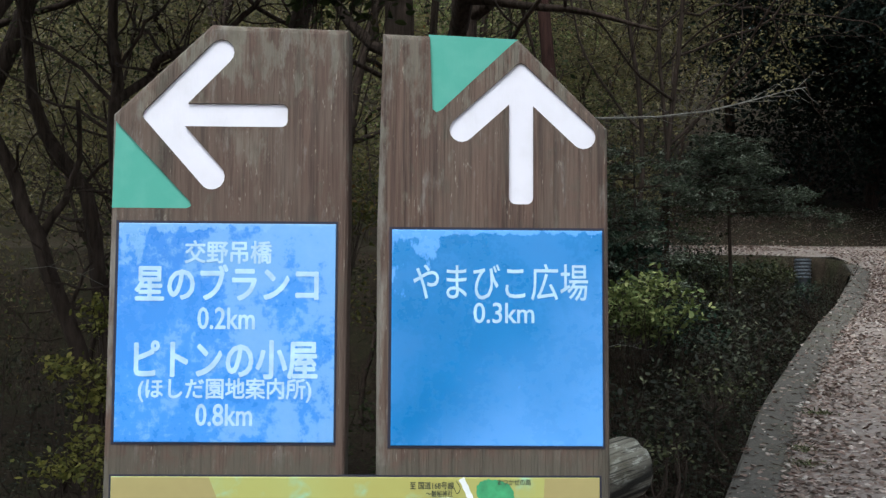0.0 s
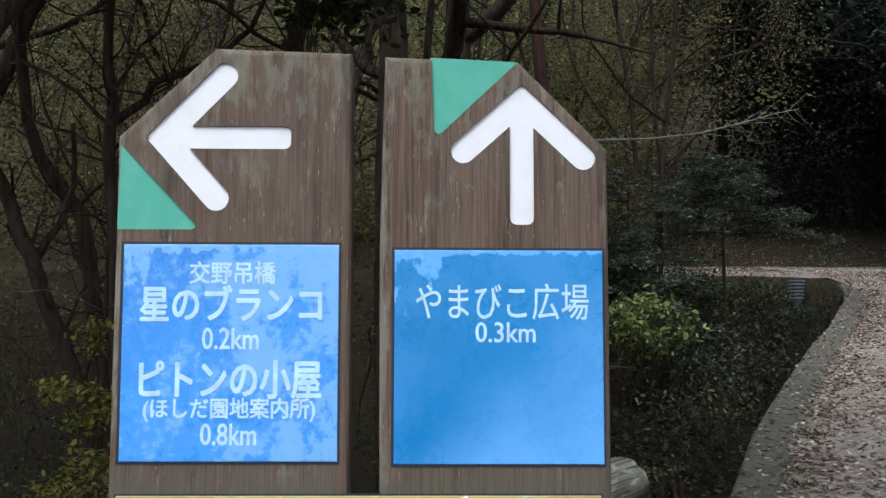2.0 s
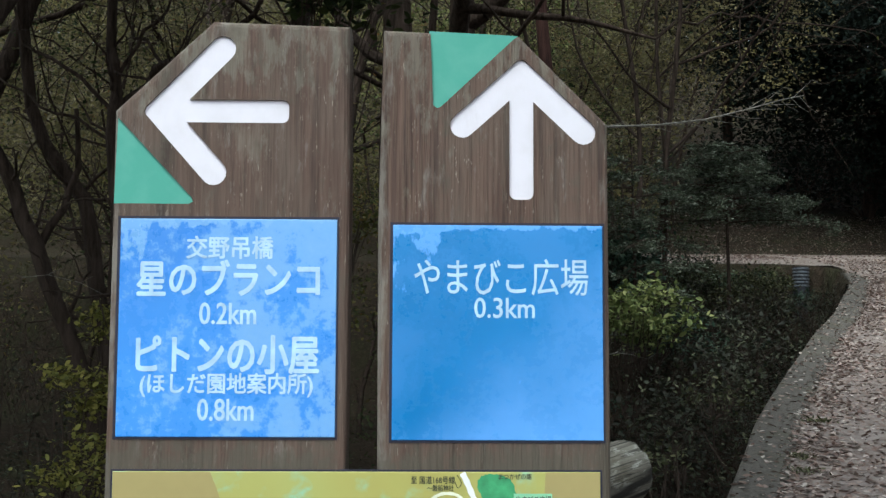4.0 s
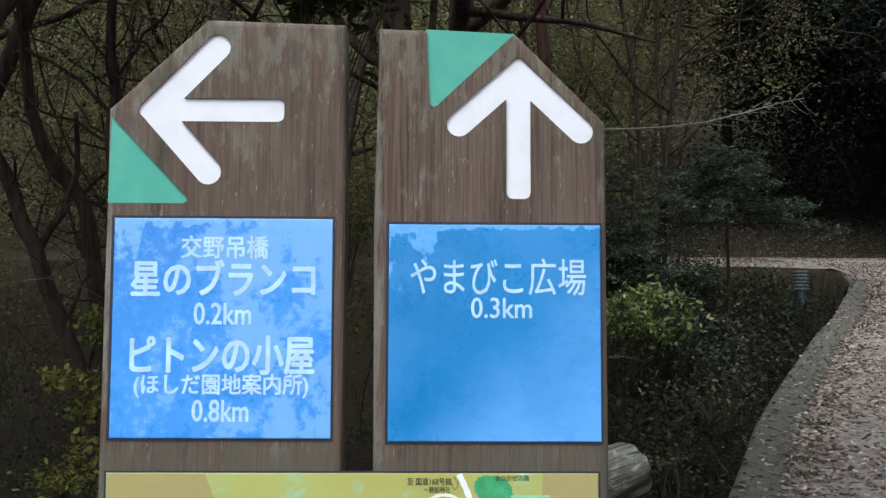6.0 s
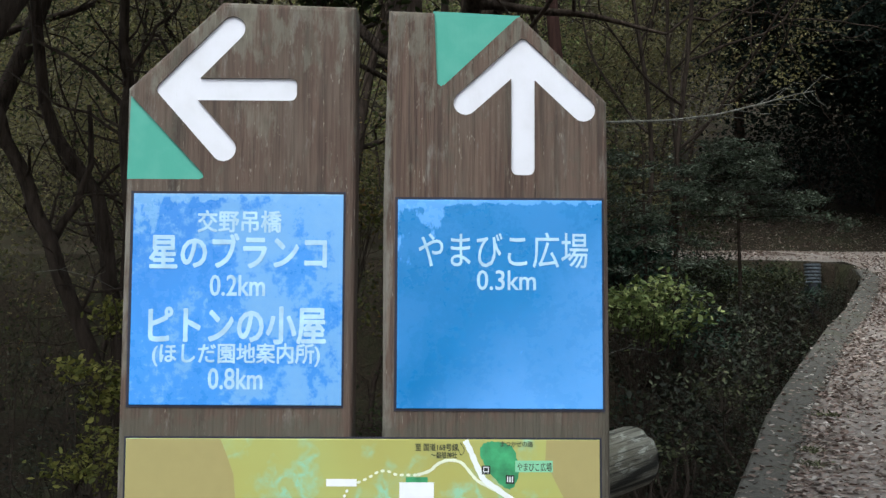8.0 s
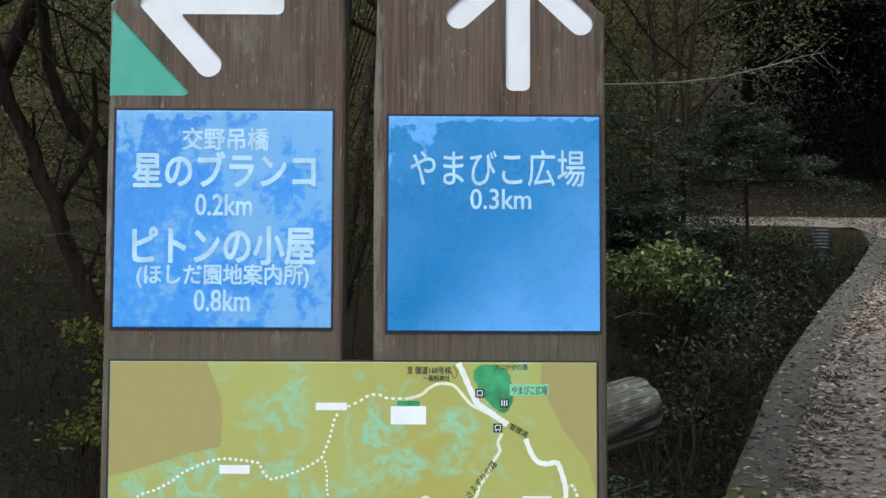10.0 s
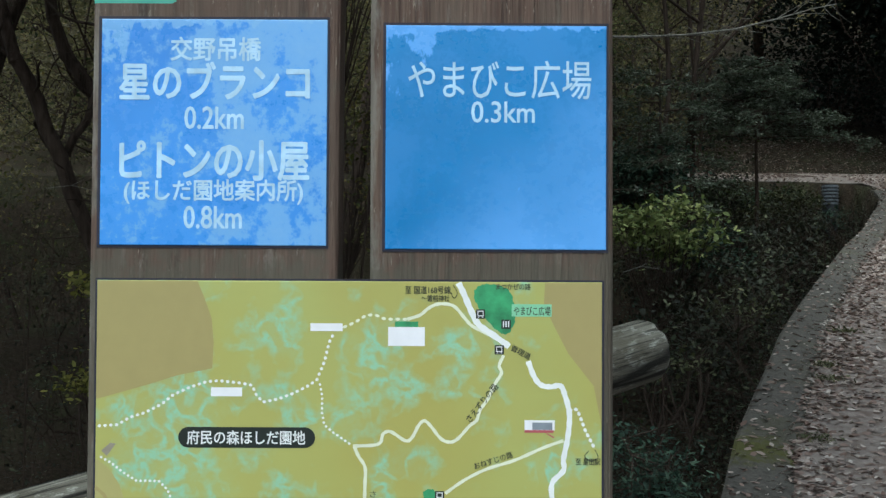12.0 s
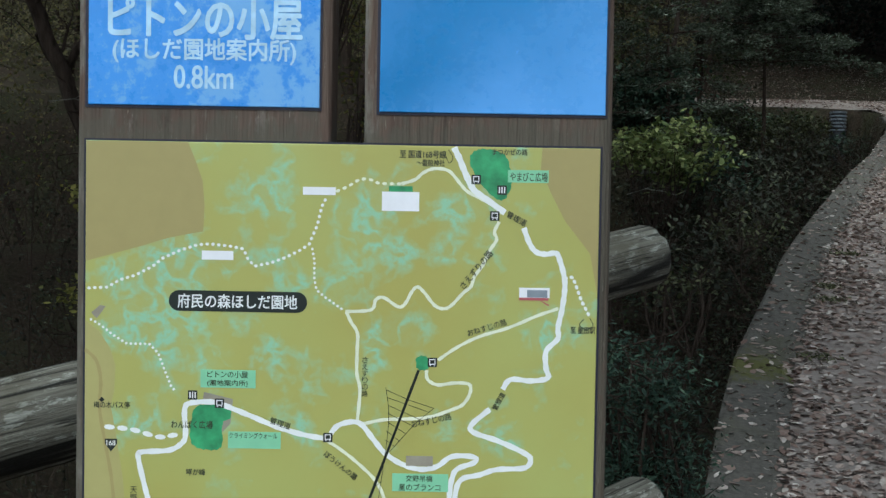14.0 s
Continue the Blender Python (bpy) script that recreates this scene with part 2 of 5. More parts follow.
def leaf_material(name, stops, rough=0.6, through_light=0.35, spec=0.25, patches=()):
    m, t, b = material(name, rough, spec=spec)
    g = t.nodes.new("ShaderNodeNewGeometry")
    col = ramp(t, g.outputs["Random Per Island"], stops)
    fine = noise_tex(t, coords(t), 30, 2)
    col = mix(t, ramp(t, fine, [(0.4, grey(0.0)), (0.7, grey(0.35))]), col, stops[0][1])
    for scale, tint, most in patches:  # whole boughs that have turned or thinned
        area = noise_tex(t, coords(t), scale, 3, 0.6)
        col = mix(t, ramp(t, area, [(0.47, grey(0.0)), (0.58, grey(most))]), col, tint)
    t.links.new(col, b.inputs["Base Color"])
    tr = t.nodes.new("ShaderNodeBsdfTranslucent")
    t.links.new(col, tr.inputs["Color"])
    mx = t.nodes.new("ShaderNodeMixShader")
    mx.inputs[0].default_value = through_light
    t.links.new(b.outputs[0], mx.inputs[1])
    t.links.new(tr.outputs[0], mx.inputs[2])
    t.links.new(mx.outputs[0], t.nodes["Material Output"].inputs["Surface"])
    return m


# Leaf colour lowered so it holds the deep shade under the evergreens.
LEAF_DARK = leaf_material("shaded_evergreen_leaf", [(0.0, (0.011, 0.015, 0.014)), (0.6, (0.018, 0.026, 0.021)), (0.97, (0.024, 0.034, 0.027)), (1.0, (0.034, 0.044, 0.036))], 0.85, 0.03, 0.06)
LEAF_FERN = leaf_material("deep_green_leaf", [(0.0, (0.016, 0.034, 0.024)), (0.55, (0.036, 0.066, 0.046)), (0.9, (0.062, 0.10, 0.066)), (1.0, (0.13, 0.18, 0.12))], 0.5, 0.25)
LEAF_SPRIG = leaf_material("dull_olive_leaf", [(0.0, (0.038, 0.043, 0.020)), (0.6, (0.085, 0.09, 0.042)), (1.0, (0.17, 0.165, 0.09))], 0.6, 0.3)
# The palest stops paint grey highlights of top light onto some leaves.
LEAF_SPRAY = leaf_material("glossy_highlit_evergreen_leaf", [(0.0, (0.028, 0.038, 0.023)), (0.6, (0.059, 0.075, 0.048)), (0.85, (0.12, 0.138, 0.10)), (1.0, (0.29, 0.31, 0.26))], 0.4, 0.25)
# Undergrowth green darkened to carry part of the gully's shade.
LEAF_SHADE = leaf_material("shaded_undergrowth_leaf", [(0.0, (0.012, 0.013, 0.009)), (0.6, (0.026, 0.030, 0.018)), (0.9, (0.046, 0.053, 0.029)), (1.0, (0.12, 0.125, 0.075))], 0.6, 0.2)
LEAF_MID = leaf_material("forest_leaf", [(0.0, (0.016, 0.026, 0.010)), (0.6, (0.040, 0.056, 0.018)), (0.97, (0.060, 0.075, 0.024)), (1.0, (0.10, 0.07, 0.03))])
LEAF_YELLOW = leaf_material("yellow_green_leaf", [(0.0, (0.058, 0.082, 0.026)), (0.6, (0.178, 0.215, 0.072)), (1.0, (0.35, 0.37, 0.15))])
LEAF_GOLD = leaf_material("yellowing_leaf", [(0.0, (0.08, 0.085, 0.02)), (0.6, (0.21, 0.205, 0.05)), (1.0, (0.34, 0.30, 0.08))])
LEAF_OLIVE = leaf_material("far_olive_leaf", [(0.0, (0.09, 0.085, 0.042)), (0.5, (0.17, 0.155, 0.072)), (0.9, (0.25, 0.215, 0.105)), (1.0, (0.24, 0.15, 0.08))], 0.7, 0.45, patches=((0.45, (0.19, 0.165, 0.13), 0.8), (0.8, (0.23, 0.205, 0.08), 0.7), (1.7, (0.075, 0.07, 0.045), 0.6)))
LEAF_AUTUMN = leaf_material("thin_autumn_leaf", [(0.0, (0.05, 0.06, 0.018)), (0.5, (0.135, 0.145, 0.038)), (0.85, (0.20, 0.165, 0.05)), (1.0, (0.22, 0.10, 0.035))])
LEAF_DRY = leaf_material("dry_fallen_leaf", [(0.0, (0.14, 0.090, 0.075)), (0.4, (0.245, 0.178, 0.153)), (0.75, (0.36, 0.292, 0.26)), (1.0, (0.56, 0.51, 0.47))], 0.8, 0.1)


def ground_material():
    m, t, b = material("leafy_forest_soil", 0.95, spec=0.1)
    v = coords(t)
    a = noise_tex(t, v, 2.2, 6, 0.6)
    f = noise_tex(t, v, 22, 4, 0.7)
    c = ramp(t, f, [(0.3, (0.016, 0.012, 0.009)), (0.55, (0.036, 0.027, 0.019)), (0.75, (0.075, 0.052, 0.038))])
    c = mix(t, ramp(t, a, [(0.45, grey(0.0)), (0.7, grey(0.7))]), c, (0.03, 0.035, 0.016))
    t.links.new(c, b.inputs["Base Color"])
    bump(t, b, f, 0.9, 0.05)
    return m


def road_material():
    m, t, b = material("worn_asphalt_with_leaf_dust", 0.9, spec=0.2)
    v = coords(t)
    f = noise_tex(t, v, 60, 4, 0.7)
    a = noise_tex(t, v, 1.3, 5, 0.6)
    p = noise_tex(t, v, 15, 3, 0.65)
    c = ramp(t, f, [(0.3, (0.185, 0.153, 0.138)), (0.7, (0.305, 0.263, 0.242))])
    c = mix(t, ramp(t, p, [(0.45, grey(0.0)), (0.62, grey(0.8))]), c, (0.13, 0.093, 0.078))
    c = mix(t, ramp(t, a, [(0.45, grey(0.0)), (0.7, grey(0.5))]), c, (0.235, 0.21, 0.195))
    t.links.new(c, b.inputs["Base Color"])
    bump(t, b, f, 0.6, 0.01)
    return m


def kerb_material():
    m, t, b = material("old_mossy_concrete", 0.9, spec=0.2)
    v = coords(t)
    f = noise_tex(t, v, 45, 5, 0.7)
    a = noise_tex(t, v, 2.4, 5, 0.65)
    c = ramp(t, f, [(0.3, (0.064, 0.058, 0.051)), (0.7, (0.128, 0.117, 0.104))])
    c = mix(t, ramp(t, a, [(0.52, grey(0.0)), (0.66, grey(0.4))]), c, (0.066, 0.066, 0.030))
    c = mix(t, ramp(t, noise_tex(t, v, 9, 5, 0.7), [(0.55, grey(0.0)), (0.65, grey(0.6))]), c, (0.030, 0.026, 0.022))
    d = t.nodes.new("ShaderNodeVectorMath")
    d.operation = "DISTANCE"
    d.inputs[1].default_value = (1.60, 4.85, 0.58)
    t.links.new(v, d.inputs[0])
    rough_edge = node(t, "ShaderNodeMath")
    t.links.new(d.outputs["Value"], rough_edge.inputs[0])
    t.links.new(noise_tex(t, v, 14, 4, 0.7), rough_edge.inputs[1])
    c = mix(t, ramp(t, rough_edge.outputs[0], [(0.58, grey(0.85)), (0.78, grey(0.0))]), c, (0.085, 0.085, 0.020))
    t.links.new(c, b.inputs["Base Color"])
    bump(t, b, f, 0.7, 0.01)
    return m


SOIL, ROAD, KERB = ground_material(), road_material(), kerb_material()
PIPE_DARK = plain("dark_plastic", (0.02, 0.022, 0.03), 0.5)
PIPE_PALE = plain("pale_rib", (0.13, 0.145, 0.165), 0.5)


# ---- mesh helpers ----
def mesh_np(name, verts, faces, smooth=False):
    me = bpy.data.meshes.new(name)
    verts, faces = np.asarray(verts, np.float32), np.asarray(faces, np.int32)
    n, k = faces.shape
    me.vertices.add(len(verts))
    me.vertices.foreach_set("co", verts.ravel())
    me.loops.add(n * k)
    me.loops.foreach_set("vertex_index", faces.ravel())
    me.polygons.add(n)
    me.polygons.foreach_set("loop_start", np.arange(0, n * k, k, dtype=np.int32))
    me.polygons.foreach_set("use_smooth", np.full(n, smooth))
    me.update(calc_edges=True)
    return me


def part(name, shape, mat, parent=None, label=""):
    if isinstance(shape, bmesh.types.BMesh):
        me = bpy.data.meshes.new(name)
        shape.to_mesh(me)
        shape.free()
    else:
        me = shape
    me.materials.clear()
    me.materials.append(mat)
    ob = new(name, me)
    ob.parent = parent
    return tagged(ob, label)


def thing(name, label, category, group="", kind=""):
    return tagged(new(name), label, category, group, kind)


def prism(points, y0, y1, bevel=0.0):
    """A plate in the x-z plane between the depths y0 (front) and y1 (back)."""
    bm = bmesh.new()
    front = [bm.verts.new((x, y0, z)) for x, z in points]
    back = [bm.verts.new((x, y1, z)) for x, z in points]
    f = bm.faces.new(front)
    bm.faces.new(back[::-1])
    n = len(points)
    for i in range(n):
        bm.faces.new((front[i], back[i], back[(i + 1) % n], front[(i + 1) % n]))
    bmesh.ops.recalc_face_normals(bm, faces=bm.faces)
    if bevel:
        bmesh.ops.bevel(bm, geom=list(f.edges), offset=bevel, segments=3, profile=0.5, affect="EDGES")
    return bm


def tubes(segs, sides=6):
    """Tapered limbs from rows of start, end and the two radii."""
    s = np.asarray(segs, float)
    a, b, ra, rb = s[:, 0:3], s[:, 3:6], s[:, 6], s[:, 7]
    d = b - a
    d /= np.linalg.norm(d, axis=1, keepdims=True) + 1e-9
    up = np.where(np.abs(d[:, 2:3]) > 0.9, np.array([[1.0, 0, 0]]), np.array([[0, 0, 1.0]]))
    u = np.cross(d, up)
    u /= np.linalg.norm(u, axis=1, keepdims=True)
    v = np.cross(d, u)
    ang = np.arange(sides) * 2 * np.pi / sides
    ring = u[:, None] * np.cos(ang)[None, :, None] + v[:, None] * np.sin(ang)[None, :, None]
    verts = np.concatenate([a[:, None] + ring * ra[:, None, None], b[:, None] + ring * rb[:, None, None]], 1)
    i = np.arange(sides)
    quad = np.stack([i, (i + 1) % sides, sides + (i + 1) % sides, sides + i], 1)
    faces = (np.arange(len(s)) * 2 * sides)[:, None, None] + quad[None]
    return verts.reshape(-1, 3), faces.reshape(-1, 4)


def leaves_np(centres, size, flat=0.3, aspect=0.5, rng=RNG):
    """Folded leaves, one for each centre. flat: how far they lie level, 0 to 1."""
    c = np.asarray(centres, float)
    n = len(c)
    d = rng.normal(size=(n, 3))
    d[:, 2] = d[:, 2] * (1 - flat) - 0.15
    d /= np.linalg.norm(d, axis=1, keepdims=True)
    w = rng.normal(size=(n, 3))
    w[:, 2] *= 1 - flat
    w -= d * (w * d).sum(1, keepdims=True)
    w /= np.linalg.norm(w, axis=1, keepdims=True)
    nn = np.cross(d, w)
    L = size * rng.uniform(0.6, 1.35, (n, 1))
    W = L * aspect * rng.uniform(0.8, 1.2, (n, 1))
    fold = L * rng.uniform(0.0, 0.18, (n, 1))
    v = np.stack([c - d * L / 2, c + w * W / 2 + nn * fold - d * L * 0.08, c + d * L / 2, c - w * W / 2 + nn * fold - d * L * 0.08], 1)
    f = np.arange(n * 4).reshape(n, 4)
    return v.reshape(-1, 3), f


def oval_leaves(centres, size, flat, aspect, rng):
    """Rounder leaves with a folded midrib and a curled tip, for those that lie near."""
    c = np.asarray(centres, float)
    n = len(c)
    a = rng.uniform(0, 2 * np.pi, n)
    tilt = rng.normal(size=n) * (1 - flat)
    d = np.stack([np.cos(a) * np.cos(tilt), np.sin(a) * np.cos(tilt), np.sin(tilt)], 1)
    roll = rng.normal(size=n) * (1 - flat)
    w = np.stack([-np.sin(a) * np.cos(roll), np.cos(a) * np.cos(roll), np.sin(roll)], 1)
    up = np.cross(d, w)
    L = size * rng.uniform(0.5, 1.4, (n, 1))
    W = L * aspect * rng.uniform(0.7, 1.2, (n, 1))
    fold, curl = L * rng.uniform(-0.02, 0.10, (n, 1)), L * rng.uniform(-0.02, 0.12, (n, 1))
    v = np.stack([c - d * L / 2, c - d * L * 0.2 + w * W / 2 + up * fold, c + d * L * 0.22 + w * W * 0.42 + up * (fold + curl * 0.4), c + d * L / 2 + up * curl,
                  c + d * L * 0.22 - w * W * 0.42 + up * (fold + curl * 0.4), c - d * L * 0.2 - w * W / 2 + up * fold], 1)
    k = np.arange(n)[:, None] * 6
    f = np.concatenate([k + np.array([0, 1, 2, 3]), k + np.array([0, 3, 4, 5])])
    return v.reshape(-1, 3), f


# ---- the lie of the land ----
KERB_Y = np.array([-14.0, 0.0, 1.5, 2.6, 3.4, 4.2, 5.0, 7.3, 9.5, 11.6, 13.0, 15.0, 16.3, 17.2, 18.2])
KERB_X = np.array([0.7, 0.62, 0.72, 0.88, 1.07, 1.30, 1.56, 2.41, 3.36, 4.32, 5.00, 5.87, 6.39, 6.64, 6.78])
ROAD_W = 3.4


def smooth(a, b, x):
    k = np.clip((x - a) / (b - a), 0, 1)
    return k * k * (3 - 2 * k)


def kerb_x(y):
    return np.interp(y, KERB_Y, KERB_X)


def road_z(y):
    y = np.asarray(y, float)
    near = 0.242 * (np.clip(y + 1.2, 0, None) / 4.2) ** 2
    far = -0.49 + 0.177 * (np.minimum(y, 19.6) + 1.13) + 0.11 * np.clip(y - 19.6, 0, 3.3)
    return np.where(y < 3.0, near, far)


def gully_depth(x, y):
    d = kerb_x(y) - x
    e = (x + 0.56) * -0.688 + (y - 0.7) * 0.727
    head = 18.75 + 0.06 * np.clip(6 - x, 0, 12) - y
    return np.minimum(np.minimum(d, e), head * 1.3)


def land(x, y):
    x, y = np.asarray(x, float), np.asarray(y, float)
    g = gully_depth(x, y)
    z = road_z(y) - 0.03 - 1.85 * smooth(0.0, 1.5, g) - 0.5 * smooth(0.0, 0.12, g)
    z = z + 0.30 * np.clip(g - 5.0, 0, 60)
    z = z + 0.55 * np.clip(x - kerb_x(y) - ROAD_W - 0.5, 0, 25) * smooth(-2, 4, y) * (1 - smooth(17, 20, y))
    z = z + 0.40 * np.clip(y - 23.2, 0, 30)
    z = z + 0.12 * np.sin(x * 0.9 + y * 0.4) * smooth(0.5, 3, g) + 0.08 * np.sin(x * 2.3 - y * 1.7) * smooth(0.5, 3, g)
    return z


def build_ground():
    u = np.linspace(-1, 1, 300)
    xs = 2.0 + 240 * np.sinh(5.2 * u) / np.sinh(5.2)
    ys = 6.0 + 240 * np.sinh(5.2 * u) / np.sinh(5.2)
    X, Y = np.meshgrid(xs, ys)
    Z = land(X, Y)
    n = len(xs)
    i = (np.arange(n - 1)[:, None] * n + np.arange(n - 1)[None]).ravel()
    faces = np.stack([i, i + 1, i + n + 1, i + n], 1)
    me = mesh_np("ground", np.stack([X, Y, Z], -1).reshape(-1, 3), faces, True)
    ob = part("ground", me, SOIL)
    tagged(ob, "dark leafy forest soil on a wooded slope with a gully", "ground", kind="structure")


def build_road():
    """The lane along the kerb, and the bend at its head."""
    k = np.linspace(0, 1, 30)
    ys = np.concatenate([np.arange(-14, 18.7, 0.15), [18.7]])
    X = kerb_x(ys)[:, None] + 0.2 + (ROAD_W - 0.2) * k[None]
    Y = np.repeat(ys[:, None], 30, 1)
    xs = np.linspace(4.3, 10.4, 44)
    start = 18.7 + 0.12 * smooth(6.6, 6.2, xs) + 0.06 * np.clip(6.2 - xs, 0, 12)
    k2 = np.linspace(0, 1, 32)
    Y2 = (start[None] + (22.9 + 0.02 * xs - start)[None] * k2[:, None])
    X2 = np.repeat(xs[None], 32, 0)
    verts, faces, base = [], [], 0
    for x, y in ((X, Y), (X2, Y2)):
        z = road_z(y) + 0.012 + 0.008 * np.sin(x * 3.1 + y) * np.sin(y * 2.3)
        n = x.shape[1]
        i = (np.arange(x.shape[0] - 1)[:, None] * n + np.arange(n - 1)[None]).ravel()
        verts.append(np.stack([x, y, z], -1).reshape(-1, 3))
        faces.append(np.stack([i, i + 1, i + n + 1, i + n], 1) + base)
        base += x.size
    me = mesh_np("road", np.concatenate(verts), np.concatenate(faces), True)
    tagged(part("road", me, ROAD), "grey worn park road strewn with dry leaves", "road", kind="structure")


def sweep(points, profile):
    """A profile of (sideways, up) drawn along a path of points."""
    p = np.asarray(points, float)
    t = np.gradient(p, axis=0)
    t[:, 2] = 0
    t /= np.linalg.norm(t, axis=1, keepdims=True)
    side = np.stack([t[:, 1], -t[:, 0], 0 * t[:, 0]], 1)
    q = np.asarray(profile, float)
    v = p[:, None] + side[:, None] * q[None, :, 0:1] + np.array([0, 0, 1.0]) * q[None, :, 1:2]
    k, n = len(q), len(p)
    v = v.reshape(-1, 3)
    j = np.arange(k)
    quad = np.stack([j, (j + 1) % k, k + (j + 1) % k, k + j], 1)
    f = ((np.arange(n - 1) * k)[:, None, None] + quad[None]).reshape(-1, 4)
    return v, f


def build_kerb():
    y = np.concatenate([np.arange(0.4, 16.4, 0.2), [16.6, 16.8, 17.0]])
    x = kerb_x(y)
    pts = [(a, b, float(road_z(b))) for a, b in zip(x, y)]
    for a, b in ((6.68, 17.35), (6.73, 17.7), (6.78, 18.1)):
        pts.append((a, b, float(road_z(b))))
    pts = np.array(pts)
    pts[:, 0] += 0.006 * np.sin(pts[:, 1] * 2.1)
    v, f = sweep(pts, [(-0.012, -0.15), (0.0, 0.035), (0.02, 0.048), (0.24, 0.034), (0.30, 0.016), (0.31, -0.3)])
    k = len(pts)
    v[:, 2] += road_z(v[:, 1]) - np.repeat(road_z(pts[:, 1]), len(v) // k)
    rows = v.reshape(k, -1, 3)
    for j, (size, drop) in enumerate(((0.8, 0.0), (0.45, 0.03), (0.1, 0.08))):  # the broken end at the bend
        rows[k - 3 + j] = pts[k - 3 + j] + (rows[k - 3 + j] - pts[k - 3 + j]) * size - np.array([0, 0, drop])
    tagged(part("kerb", mesh_np("kerb", v, f), KERB), "weathered concrete road edge with moss and fallen leaves", "kerb", kind="structure")


def build_bank():
    """The bare soil lip that carries the road round the head of the gully."""
    rng = np.random.default_rng(31)
    bends = ((6.26, 16.0), (6.45, 16.55), (6.60, 17.0), (6.70, 17.5), (6.77, 17.95), (6.74, 18.3), (6.58, 18.58), (6.3, 18.76), (5.9, 18.82), (5.4, 18.83), (4.9, 18.84), (3.9, 18.92))
    xy = np.array(bends)
    k = np.linspace(0, len(xy) - 1, 60)
    x, y = np.interp(k, np.arange(len(xy)), xy[:, 0]), np.interp(k, np.arange(len(xy)), xy[:, 1])
    v, f = sweep(np.stack([x, y, road_z(y)], 1), [(-0.30, -1.0), (-0.16, -0.45), (-0.07, -0.13), (-0.01, 0.0), (0.06, 0.018), (0.35, -0.012), (0.45, -0.1)])
    v = v + rng.normal(size=v.shape) * np.tile([[0.03], [0.03], [0.02], [0.012], [0.004], [0.003], [0.0]], (60, 1))
    tagged(part("bank", mesh_np("bank", v, f, True), SOIL), "bare brown soil bank under the bend of the road", "bank", kind="structure")


build_ground()
build_road()
build_kerb()
build_bank()


# ---- the signpost ----
TOP = 1.44  # height of the map board's upper edge


def mm(points):
    p = list(points)
    return [(p[i] / 1000, TOP + p[i + 1] / 1000) for i in range(0, len(p), 2)]


def arrow_outline(tip, turn, arms, w, shaft, ws):
    """A hand-cut arrow with a blunted tip, pointing up before it is turned; arms: length and slope of each side."""
    sides = []
    for arm, slope in arms:
        sn, cs = math.sin(radians(slope)), math.cos(radians(slope))
        r = 0.006
        half = [(r * math.sin(radians(a)), -r / sn + r * math.cos(radians(a))) for a in (0, 20, 42)]
        cx, cy = arm * sn - cs * w / 2, -arm * cs - sn * w / 2
        for k in range(9):
            a = radians(90 - slope - 180 * k / 8)
            half.append((cx + w / 2 * math.cos(a), cy + w / 2 * math.sin(a)))
        half.append((ws / 2, -ws / 2 * cs / sn - w / sn))
        r = ws * 0.28
        for k in range(5):
            a = radians(-90 * k / 4)
            half.append((ws / 2 - r + r * math.cos(a), -shaft + r + r * math.sin(a)))
        sides.append(half)
    full = sides[0] + [(-x, y) for x, y in sides[1][:0:-1]]
    c, sn = math.cos(radians(turn)), math.sin(radians(turn))
    return [(tip[0] + x * c - y * sn, tip[1] + x * sn + y * c) for x, y in full]


def carve(ob, outlines, depth, face):
    """Cuts grooves of those outlines into the front of ob."""
    for n, outline in enumerate(outlines):
        cutter = part("cutter", prism(outline, face - 0.05, face + depth[n]), GAP_DARK)
        mod = ob.modifiers.new("carve", "BOOLEAN")
        mod.operation, mod.object, mod.solver = "DIFFERENCE", cutter, "EXACT"
        bpy.context.view_layer.update()
        me = bpy.data.meshes.new_from_object(ob.evaluated_get(bpy.context.evaluated_depsgraph_get()))
        ob.modifiers.clear()
        mats = list(ob.data.materials)
        ob.data = me
        if not me.materials:
            me.materials.append(mats[0])
        bpy.data.objects.remove(cutter)


